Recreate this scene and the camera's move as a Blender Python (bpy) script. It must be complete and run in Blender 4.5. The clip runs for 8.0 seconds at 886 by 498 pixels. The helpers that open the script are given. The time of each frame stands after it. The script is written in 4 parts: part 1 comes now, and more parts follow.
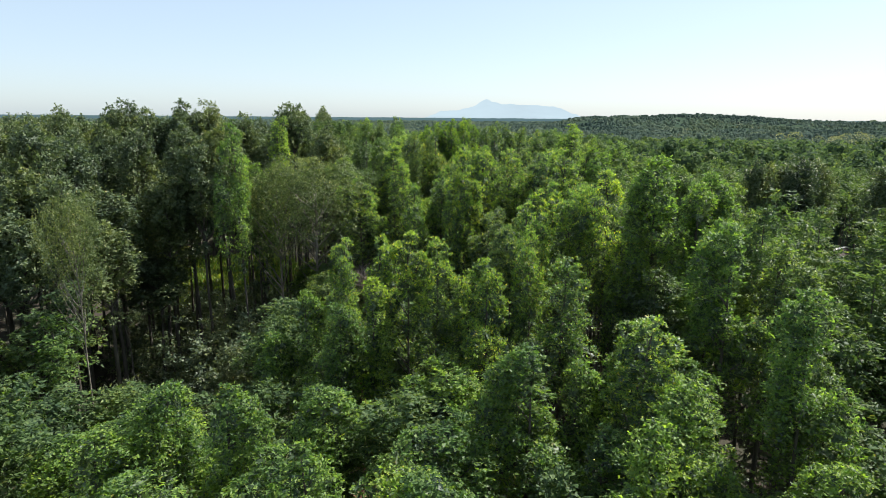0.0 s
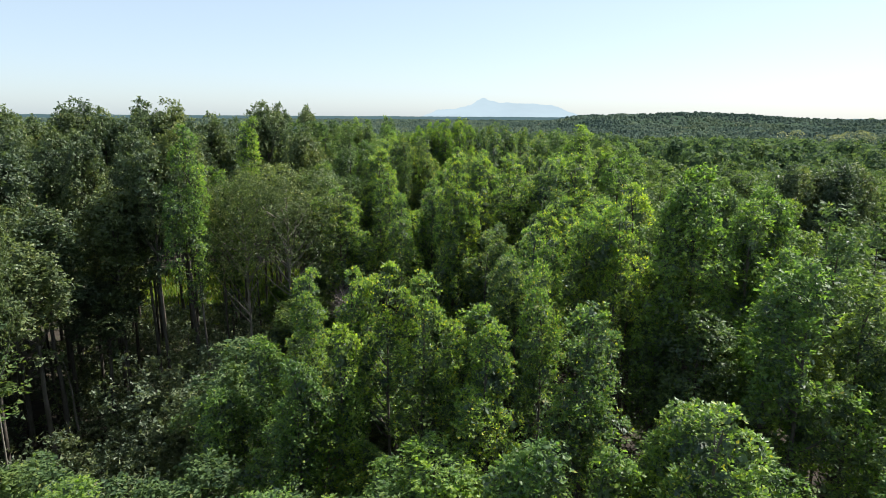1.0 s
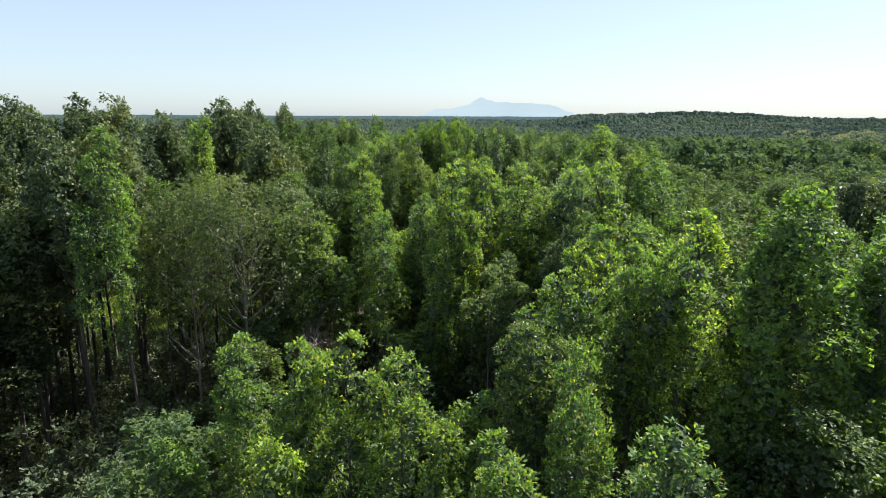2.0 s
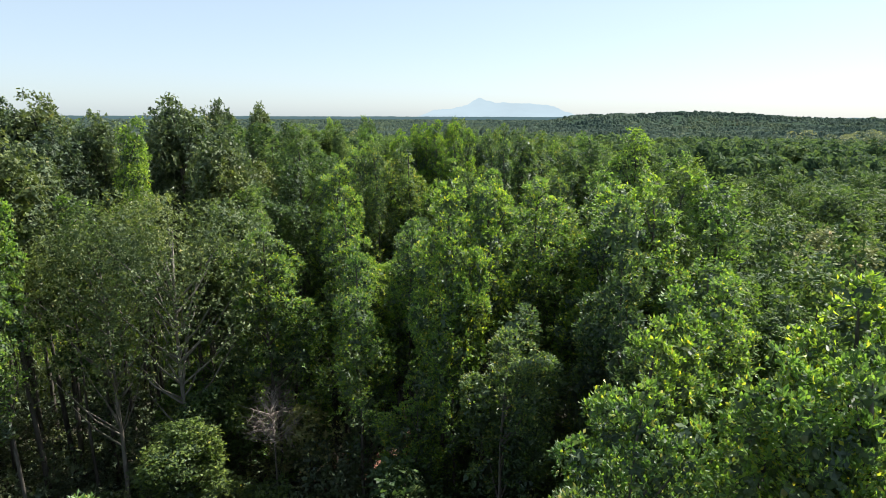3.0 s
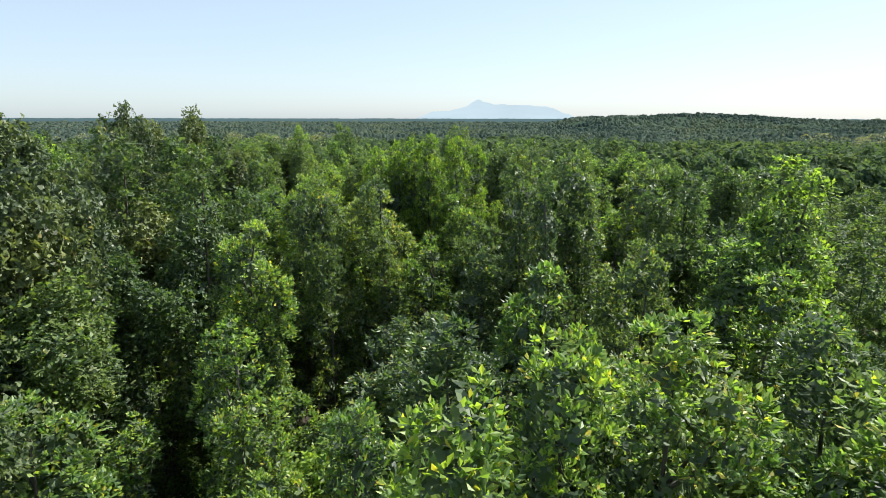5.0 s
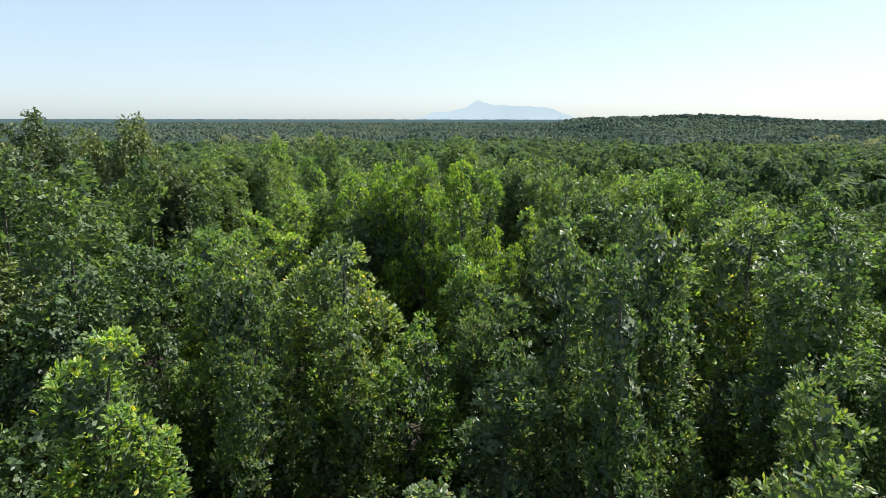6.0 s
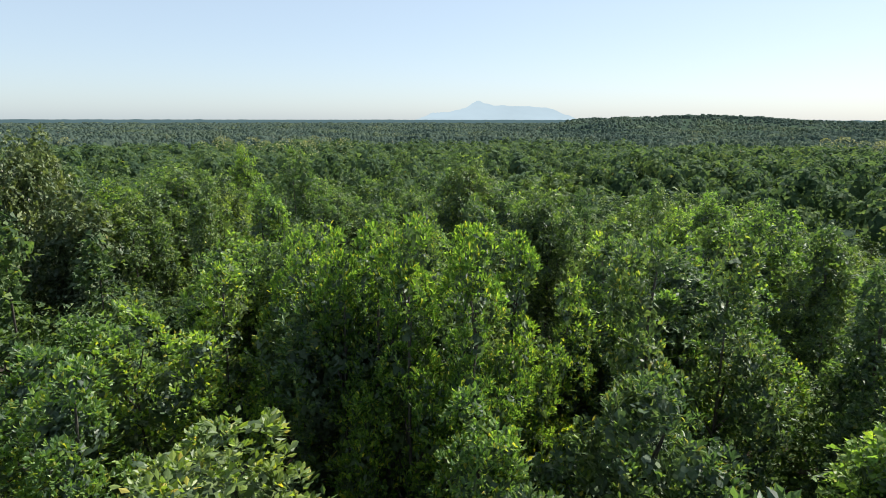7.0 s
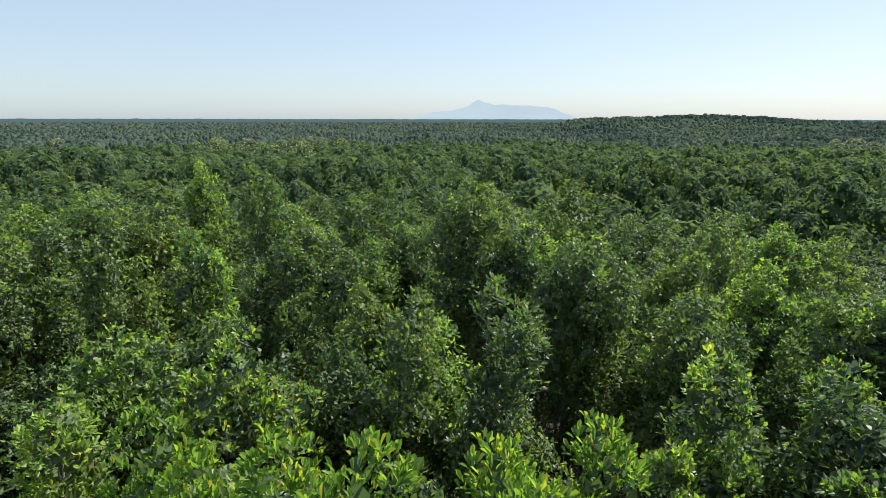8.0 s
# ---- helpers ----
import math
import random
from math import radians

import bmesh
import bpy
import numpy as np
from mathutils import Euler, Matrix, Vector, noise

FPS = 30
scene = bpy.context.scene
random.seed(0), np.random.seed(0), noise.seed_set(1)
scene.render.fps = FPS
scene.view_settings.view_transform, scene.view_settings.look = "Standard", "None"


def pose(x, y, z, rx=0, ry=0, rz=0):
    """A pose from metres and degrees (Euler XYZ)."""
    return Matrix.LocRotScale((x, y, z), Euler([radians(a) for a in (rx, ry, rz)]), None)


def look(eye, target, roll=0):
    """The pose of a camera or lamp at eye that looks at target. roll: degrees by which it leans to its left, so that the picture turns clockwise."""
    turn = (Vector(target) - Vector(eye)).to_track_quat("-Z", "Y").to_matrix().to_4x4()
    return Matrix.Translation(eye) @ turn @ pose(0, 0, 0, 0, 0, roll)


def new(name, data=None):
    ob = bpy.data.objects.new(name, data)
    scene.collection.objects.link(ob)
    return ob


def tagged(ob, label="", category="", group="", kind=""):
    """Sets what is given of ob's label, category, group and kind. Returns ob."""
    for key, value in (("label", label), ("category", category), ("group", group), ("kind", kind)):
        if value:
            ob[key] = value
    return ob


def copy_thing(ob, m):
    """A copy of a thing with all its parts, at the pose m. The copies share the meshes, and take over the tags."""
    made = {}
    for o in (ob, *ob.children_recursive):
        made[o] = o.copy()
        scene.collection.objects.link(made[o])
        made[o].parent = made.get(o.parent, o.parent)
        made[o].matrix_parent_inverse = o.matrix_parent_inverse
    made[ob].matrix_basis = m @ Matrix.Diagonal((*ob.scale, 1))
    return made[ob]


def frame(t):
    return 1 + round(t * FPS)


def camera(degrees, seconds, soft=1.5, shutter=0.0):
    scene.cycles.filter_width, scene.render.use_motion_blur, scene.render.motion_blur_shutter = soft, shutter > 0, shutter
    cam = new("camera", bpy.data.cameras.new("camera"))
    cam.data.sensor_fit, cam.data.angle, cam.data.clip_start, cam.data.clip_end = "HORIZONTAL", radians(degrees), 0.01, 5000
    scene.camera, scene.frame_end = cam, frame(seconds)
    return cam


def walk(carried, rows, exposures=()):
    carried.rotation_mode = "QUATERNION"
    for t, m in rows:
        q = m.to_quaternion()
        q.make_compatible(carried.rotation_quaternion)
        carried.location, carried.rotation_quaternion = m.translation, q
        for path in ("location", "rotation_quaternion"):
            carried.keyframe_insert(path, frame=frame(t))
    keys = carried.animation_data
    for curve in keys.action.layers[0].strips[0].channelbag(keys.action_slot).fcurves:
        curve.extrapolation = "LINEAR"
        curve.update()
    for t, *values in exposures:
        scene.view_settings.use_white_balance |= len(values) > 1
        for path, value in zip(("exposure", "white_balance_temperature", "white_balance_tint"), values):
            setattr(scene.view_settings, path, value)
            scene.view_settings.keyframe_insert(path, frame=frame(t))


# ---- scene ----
cam = camera(74.0, 8.0, soft=0.5)
# seconds, place, tilt, heading, lean
FLIGHT = [
    (0.0, 0.320, -3.350, 18.693, 77.40, 1.31, 0.45),
    (0.5, 0.434, -1.072, 18.765, 77.33, 1.16, 0.4),
    (1.0, 0.524, 1.910, 18.786, 77.28, 1.04, 0.35),
    (1.5, 0.593, 5.218, 18.780, 77.25, 0.93, 0.3),
    (2.0, 0.643, 8.607, 18.765, 77.25, 0.85, 0.26),
    (2.5, 0.675, 11.935, 18.758, 77.26, 0.78, 0.22),
    (3.0, 0.692, 15.150, 18.773, 77.29, 0.72, 0.19),
    (3.5, 0.694, 18.262, 18.818, 77.33, 0.68, 0.16),
    (4.0, 0.685, 21.327, 18.902, 77.37, 0.64, 0.14),
    (4.5, 0.665, 24.420, 19.027, 77.42, 0.62, 0.12),
    (5.0, 0.638, 27.619, 19.194, 77.46, 0.61, 0.1),
    (5.5, 0.604, 30.983, 19.399, 77.50, 0.60, 0.09),
    (6.0, 0.566, 34.526, 19.637, 77.53, 0.60, 0.08),
    (6.5, 0.525, 38.203, 19.899, 77.55, 0.60, 0.08),
    (7.0, 0.483, 41.883, 20.171, 77.55, 0.60, 0.08),
    (7.5, 0.443, 45.332, 20.439, 77.53, 0.61, 0.08),
    (8.0, 0.406, 48.191, 20.683, 77.48, 0.61, 0.09),
]
walk(cam, [(t, pose(x, y, z, tilt, 0, yaw) @ pose(0, 0, 0, 0, 0, lean)) for t, x, y, z, tilt, yaw, lean in FLIGHT],
     exposures=[(0.0, 1.2, 6450, 10), (5.6, 1.2, 6450, 10), (6.5, 1.13, 6450, 10), (8.0, 1.02, 6450, 10)])

# ---- light ----
SUN_UP, SUN_RIGHT = 53.0, 54.0          # degrees above the horizon, degrees right of the flight's heading
world = bpy.data.worlds.new("daylight")
scene.world = world
world.use_nodes = True
wn = world.node_tree.nodes
sky = wn.new("ShaderNodeTexSky")
sky.sky_type = 'NISHITA'
sky.sun_disc = False
sky.sun_elevation = radians(SUN_UP)
sky.sun_rotation = radians(SUN_RIGHT)
sky.altitude = 0
sky.air_density = 0.8
sky.dust_density = 1.0
sky.ozone_density = 1.2
wn["Background"].inputs["Strength"].default_value = 0.087
# thin tropical haze over the whole sky
haze = wn.new("ShaderNodeMix")
haze.data_type = 'RGBA'
haze.inputs[0].default_value = 0.54
haze.inputs[7].default_value = (3.6, 4.28, 4.7, 1)
world.node_tree.links.new(sky.outputs[0], haze.inputs[6])
world.node_tree.links.new(haze.outputs[2], wn["Background"].inputs["Color"])
lamp = bpy.data.lights.new("sun", 'SUN')
lamp.energy, lamp.angle, lamp.color = 4.8, radians(0.53), (1.0, 0.95, 0.86)
sun = new("sun", lamp)
ce = math.cos(radians(SUN_UP))
toward = Vector((math.sin(radians(SUN_RIGHT)) * ce, math.cos(radians(SUN_RIGHT)) * ce, math.sin(radians(SUN_UP))))
sun.matrix_world = look(toward * 100, (0, 0, 0))


# ---- materials ----
def shader(name):
    m = bpy.data.materials.new(name)
    m.use_nodes = True
    nt = m.node_tree
    return m, nt, nt.nodes["Principled BSDF"], nt.nodes["Material Output"]


def ramp(nt, source, stops):
    r = nt.nodes.new("ShaderNodeValToRGB")
    while len(r.color_ramp.elements) < len(stops):
        r.color_ramp.elements.new(0.5)
    for e, (p, c) in zip(r.color_ramp.elements, stops):
        e.position, e.color = p, (*c, 1)
    nt.links.new(source, r.inputs[0])
    return r.outputs[0]


def mixed(nt, a, b, factor, mode='MIX'):
    x = nt.nodes.new("ShaderNodeMix")
    x.data_type, x.blend_type = 'RGBA', mode
    for socket, v in ((x.inputs[0], factor), (x.inputs[6], a), (x.inputs[7], b)):
        if isinstance(v, bpy.types.NodeSocket):
            nt.links.new(v, socket)
        elif isinstance(v, tuple):
            socket.default_value = (*v, 1)
        else:
            socket.default_value = v
    return x.outputs[2]


def noise_at(nt, scale, detail=3.0, rough=0.55, stretch=None):
    g = nt.nodes.new("ShaderNodeNewGeometry")
    n = nt.nodes.new("ShaderNodeTexNoise")
    n.inputs["Scale"].default_value, n.inputs["Detail"].default_value, n.inputs["Roughness"].default_value = scale, detail, rough
    src = g.outputs["Position"]
    if stretch:
        v = nt.nodes.new("ShaderNodeVectorMath")
        v.operation = 'MULTIPLY'
        v.inputs[1].default_value = stretch
        nt.links.new(src, v.inputs[0])
        src = v.outputs[0]
    nt.links.new(src, n.inputs["Vector"])
    return n.outputs["Fac"]


def relief(nt, bsdf, height, strength, distance):
    b = nt.nodes.new("ShaderNodeBump")
    b.inputs["Strength"].default_value, b.inputs["Distance"].default_value = strength, distance
    nt.links.new(height, b.inputs["Height"])
    nt.links.new(b.outputs[0], bsdf.inputs["Normal"])


def leaf_material(name, dark, mid, light, glow, through_share, gloss, by_tree=True, shine=0.35, cell=0.0, cover=0.7, patch_scale=0.33, tilted=0.75):
    """Leaves: three greens over leaf and tree, thin enough to let some light through. cell: a spray of leaves of that size, with gaps."""
    m, nt, p, out = shader(name)
    g = nt.nodes.new("ShaderNodeNewGeometry")
    pick, normal = g.outputs["Random Per Island"], g.outputs["Normal"]
    if cell:
        v = nt.nodes.new("ShaderNodeTexVoronoi")
        v.inputs["Scale"].default_value = 1.0 / cell
        nt.links.new(g.outputs["Position"], v.inputs["Vector"])
        parts = nt.nodes.new("ShaderNodeSeparateColor")
        nt.links.new(v.outputs["Color"], parts.inputs[0])
        blend = nt.nodes.new("ShaderNodeMix")
        blend.inputs[0].default_value = 0.6
        nt.links.new(pick, blend.inputs[2])
        nt.links.new(parts.outputs[1], blend.inputs[3])
        pick = blend.outputs[0]
        tilt = nt.nodes.new("ShaderNodeVectorMath")
        tilt.operation = 'MULTIPLY_ADD'
        tilt.inputs[1].default_value = (2 * tilted,) * 3
        tilt.inputs[2].default_value = (-tilted,) * 3
        nt.links.new(v.outputs["Color"], tilt.inputs[0])
        add = nt.nodes.new("ShaderNodeVectorMath")
        nt.links.new(normal, add.inputs[0])
        nt.links.new(tilt.outputs[0], add.inputs[1])
        unit_node = nt.nodes.new("ShaderNodeVectorMath")
        unit_node.operation = 'NORMALIZE'
        nt.links.new(add.outputs[0], unit_node.inputs[0])
        normal = unit_node.outputs[0]
    leaf = ramp(nt, pick, [(0.05, dark), (0.5, mid), (0.9, light), (0.992, (light[0] * 1.7, light[1] * 1.1, light[2]))])
    patch = noise_at(nt, patch_scale, 4.0)
    shade = ramp(nt, patch, [(0.34, (0.62, 0.68, 0.72)), (0.5, (1.0, 1.0, 1.0)), (0.66, (1.28, 1.18, 0.88))])
    col = mixed(nt, leaf, shade, 1.0, 'MULTIPLY')
    if by_tree:
        oi = nt.nodes.new("ShaderNodeObjectInfo")
        tree = ramp(nt, oi.outputs["Random"], [(0.0, (0.80, 0.84, 0.82)), (0.35, (0.94, 0.96, 0.95)), (0.7, (1.08, 1.06, 0.95)), (1.0, (1.3, 1.2, 0.85))])
        col = mixed(nt, col, tree, 1.0, 'MULTIPLY')
    nt.links.new(col, p.inputs["Base Color"])
    p.inputs["Roughness"].default_value = gloss
    p.inputs["Specular IOR Level"].default_value = shine
    t = nt.nodes.new("ShaderNodeBsdfTranslucent")
    nt.links.new(mixed(nt, col, glow, 1.0, 'MULTIPLY'), t.inputs["Color"])
    if cell:
        nt.links.new(normal, p.inputs["Normal"])
        nt.links.new(normal, t.inputs["Normal"])
    mix = nt.nodes.new("ShaderNodeMixShader")
    mix.inputs[0].default_value = through_share
    nt.links.new(p.outputs[0], mix.inputs[1])
    nt.links.new(t.outputs[0], mix.inputs[2])
    surface = mix.outputs[0]
    if cell:
        keep = nt.nodes.new("ShaderNodeMath")
        keep.operation = 'LESS_THAN'
        keep.inputs[1].default_value = cover
        nt.links.new(parts.outputs[0], keep.inputs[0])
        clear = nt.nodes.new("ShaderNodeBsdfTransparent")
        gaps = nt.nodes.new("ShaderNodeMixShader")
        nt.links.new(keep.outputs[0], gaps.inputs[0])
        nt.links.new(clear.outputs[0], gaps.inputs[1])
        nt.links.new(surface, gaps.inputs[2])
        surface = gaps.outputs[0]
    nt.links.new(surface, out.inputs["Surface"])
    return m


def solid_material(name, stops, scale, rough, bump=0.4, bump_dist=0.02, stretch=None, metallic=0.0):
    m, nt, p, out = shader(name)
    a = noise_at(nt, scale, 4.0, 0.6, stretch)
    b = noise_at(nt, scale * 7, 3.0, 0.6, stretch)
    col = mixed(nt, ramp(nt, a, stops), ramp(nt, b, [(0.3, (0.75, 0.75, 0.75)), (0.7, (1.2, 1.2, 1.2))]), 1.0, 'MULTIPLY')
    nt.links.new(col, p.inputs["Base Color"])
    p.inputs["Roughness"].default_value = rough
    p.inputs["Metallic"].default_value = metallic
    relief(nt, p, b, bump, bump_dist)
    return m


GREENS = (0.051, 0.084, 0.053), (0.085, 0.137, 0.062), (0.148, 0.206, 0.066), (2.0, 2.2, 0.85), 0.40
# Yellower young leaves, also given to crowns for their sunlit look.
YOUNG_GREENS = (0.072, 0.128, 0.055), (0.120, 0.204, 0.064), (0.202, 0.284, 0.064), (2.0, 2.15, 0.78), 0.46
LEAF_YOUNG = leaf_material("young_mangrove_leaf", *YOUNG_GREENS, 0.46, shine=0.45)
YOUNG_SPRAY = leaf_material("young_mangrove_spray", *YOUNG_GREENS, 0.50, shine=0.42, cell=0.056, cover=0.64)
LEAF_SHOOT = leaf_material("fresh_shoot_leaf", (0.064, 0.122, 0.038), (0.114, 0.200, 0.048), (0.182, 0.272, 0.056), (1.9, 2.0, 0.75), 0.48, 0.42, False, 0.42)
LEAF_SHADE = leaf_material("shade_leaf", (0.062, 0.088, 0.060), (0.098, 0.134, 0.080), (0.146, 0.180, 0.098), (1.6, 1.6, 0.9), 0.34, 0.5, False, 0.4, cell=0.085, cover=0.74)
# Inside mangrove crowns: shade of the gaps put into a darker leaf colour.
LEAF_INNER_SHADE = leaf_material("inner_shade_spray", (0.044, 0.072, 0.050), (0.066, 0.104, 0.058), (0.104, 0.146, 0.068), (1.8, 1.9, 0.9), 0.32, 0.5, False, 0.4, cell=0.07, cover=0.52)
LEAF = leaf_material("mangrove_leaf", *GREENS, 0.46, shine=0.45)
LEAF_SPRAY = leaf_material("mangrove_spray", *GREENS, 0.50, shine=0.42, cell=0.056, cover=0.64)
LEAF_DARK = leaf_material("glossy_dark_spray", (0.052, 0.080, 0.050), (0.084, 0.122, 0.066), (0.132, 0.172, 0.086), (1.7, 1.7, 0.9), 0.32, 0.5, shine=0.38, cell=0.085, cover=0.72)
LEAF_OLIVE = leaf_material("olive_spray", (0.062, 0.094, 0.046), (0.100, 0.140, 0.058), (0.155, 0.195, 0.076), (1.8, 1.8, 0.9), 0.38, 0.5, False, 0.4, cell=0.05, cover=0.66)
LEAF_WOODS = leaf_material("woods_spray", (0.040, 0.074, 0.040), (0.068, 0.117, 0.048), (0.110, 0.162, 0.054), (2.0, 2.0, 0.9), 0.40, 0.55, False, 0.3, cell=0.085, cover=0.68)
# Far greens lifted and greyed a little: thin haze put into their colour.
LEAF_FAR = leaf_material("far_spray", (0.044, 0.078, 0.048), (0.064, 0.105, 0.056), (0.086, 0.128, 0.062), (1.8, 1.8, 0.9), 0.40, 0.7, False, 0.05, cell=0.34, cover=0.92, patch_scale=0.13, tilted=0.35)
LEAF_BODY = leaf_material("far_crown", (0.040, 0.068, 0.046), (0.056, 0.090, 0.054), (0.076, 0.112, 0.060), (1.8, 1.8, 1.0), 0.38, 0.9, False, 0.0, cell=0.3, cover=0.95, patch_scale=0.05, tilted=0.5)
# Paler and bluer again: haze over the distance painted into the leaf colour.
LEAF_HORIZON_HAZE = leaf_material("horizon_crown_haze", (0.066, 0.098, 0.086), (0.082, 0.116, 0.100), (0.096, 0.130, 0.106), (1.6, 1.6, 1.2), 0.5, 0.9, False, 0.0, cell=0.9, cover=0.97, patch_scale=0.012, tilted=0.4)
# Sheet under the far crowns: shade of the gaps put into its colour.
LEAF_GAP_SHADE = leaf_material("far_gap_shade_leaf", (0.028, 0.048, 0.036), (0.038, 0.060, 0.045), (0.048, 0.072, 0.050), (1.6, 1.6, 0.9), 0.15, 0.9, False, 0.0)
LEAF_PALE = leaf_material("pale_leaf", (0.19, 0.22, 0.10), (0.27, 0.30, 0.14), (0.36, 0.38, 0.19), (1.2, 1.2, 0.9), 0.30, 0.5, False, 0.3, cell=0.25, cover=0.7)
BLADE = leaf_material("grass_blade", (0.07, 0.13, 0.02), (0.12, 0.19, 0.03), (0.19, 0.25, 0.05), (1.7, 1.7, 0.9), 0.35, 0.5, False)
BARK = solid_material("grey_brown_bark", [(0.3, (0.045, 0.038, 0.030)), (0.55, (0.085, 0.074, 0.062)), (0.75, (0.15, 0.137, 0.12))], 3.0, 0.9, 0.6, 0.015, (1, 1, 0.25))
BARK_PALE = solid_material("pale_bark", [(0.3, (0.11, 0.098, 0.08)), (0.55, (0.17, 0.155, 0.13)), (0.75, (0.26, 0.245, 0.21))], 3.0, 0.85, 0.5, 0.012, (1, 1, 0.25))
TWIG = solid_material("dead_twig", [(0.3, (0.16, 0.13, 0.11)), (0.7, (0.30, 0.26, 0.23))], 5.0, 0.9, 0.3, 0.005)
MUD = solid_material("mud_floor", [(0.30, (0.014, 0.011, 0.008)), (0.46, (0.026, 0.018, 0.011)), (0.58, (0.022, 0.026, 0.011)), (0.74, (0.070, 0.036, 0.018))], 0.35, 0.97, 0.8, 0.08)
PLANK = solid_material("red_brown_plank", [(0.3, (0.15, 0.066, 0.042)), (0.55, (0.25, 0.115, 0.075)), (0.8, (0.36, 0.21, 0.15))], 2.2, 0.75, 0.4, 0.006, (1, 1, 1))
RAIL = solid_material("weathered_rail", [(0.3, (0.16, 0.10, 0.075)), (0.7, (0.34, 0.26, 0.21))], 4.0, 0.8, 0.4, 0.006)
ROOF = solid_material("brown_roof", [(0.3, (0.026, 0.019, 0.017)), (0.7, (0.060, 0.044, 0.038))], 1.5, 0.95, 0.3, 0.01)
RIDGE = solid_material("pale_ridge_sheet", [(0.3, (0.42, 0.40, 0.38)), (0.7, (0.60, 0.58, 0.55))], 2.0, 0.5, 0.2, 0.004)


# Backdrop that glows: distance haze and daylight put into the emitted colour.
def haze_glow_material(name, colour, strength):
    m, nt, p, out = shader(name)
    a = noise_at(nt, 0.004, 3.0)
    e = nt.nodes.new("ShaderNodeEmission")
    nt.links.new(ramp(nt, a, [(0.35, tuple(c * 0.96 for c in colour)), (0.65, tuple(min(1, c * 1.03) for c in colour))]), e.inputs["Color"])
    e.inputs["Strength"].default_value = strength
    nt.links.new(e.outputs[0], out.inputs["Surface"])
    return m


MOUNTAIN = haze_glow_material("mountain_haze_glow", (0.63, 0.79, 0.885), 0.43)
FAR_WOODS = haze_glow_material("treeline_haze_glow", (0.10, 0.165, 0.18), 0.55)


# ---- mesh tools ----
def mesh_of(name, verts, faces, material, smooth=False, second=None, second_from=0):
    """A mesh from an array of places and an array of faces, all with the same number of corners; faces from second_from take the second material."""
    me = bpy.data.meshes.new(name)
    v, f = np.asarray(verts, np.float32), np.asarray(faces, np.int32)
    n, k = f.shape
    me.vertices.add(len(v))
    me.vertices.foreach_set("co", v.ravel())
    me.loops.add(n * k)
    me.loops.foreach_set("vertex_index", f.ravel())
    me.polygons.add(n)
    me.polygons.foreach_set("loop_start", np.arange(0, n * k, k, dtype=np.int32))
    me.polygons.foreach_set("use_smooth", np.full(n, smooth))
    me.materials.append(material)
    if second:
        me.materials.append(second)
        me.polygons.foreach_set("material_index", (np.arange(n) >= second_from).astype(np.int32))
    me.update(calc_edges=True)
    return me


def part(name, me, parent, label=""):
    ob = new(name, me)
    ob.parent = parent
    return tagged(ob, label)


def merged(pieces):
    """One (places, faces) out of several."""
    vs, fs, n = [], [], 0
    for v, f in pieces:
        vs.append(v)
        fs.append(f + n)
        n += len(v)
    return np.concatenate(vs), np.concatenate(fs)


def unit(a):
    return a / np.maximum(np.linalg.norm(a, axis=-1, keepdims=True), 1e-9)


def tube(points, radii, sides=6):
    """A tapered, bent limb along the points."""
    pts, radii = np.asarray(points, float), np.asarray(radii, float)
    along = unit(np.gradient(pts, axis=0))
    side = unit(np.cross(along, np.where(np.abs(along[:, 2:3]) > 0.9, [[1.0, 0, 0]], [[0, 0, 1.0]])))
    up = np.cross(side, along)
    a = np.arange(sides) * 2 * np.pi / sides
    ring = side[:, None] * np.cos(a)[None, :, None] + up[:, None] * np.sin(a)[None, :, None]
    v = (pts[:, None] + ring * radii[:, None, None]).reshape(-1, 3)
    f = [(i * sides + j, i * sides + (j + 1) % sides, (i + 1) * sides + (j + 1) % sides, (i + 1) * sides + j)
         for i in range(len(pts) - 1) for j in range(sides)]
    return v, np.array(f)


def box(x0, x1, y0, y1, z0, z1):
    v = np.array([(x, y, z) for x in (x0, x1) for y in (y0, y1) for z in (z0, z1)], float)
    return v, np.array([(0, 1, 3, 2), (4, 6, 7, 5), (0, 4, 5, 1), (2, 3, 7, 6), (0, 2, 6, 4), (1, 5, 7, 3)])


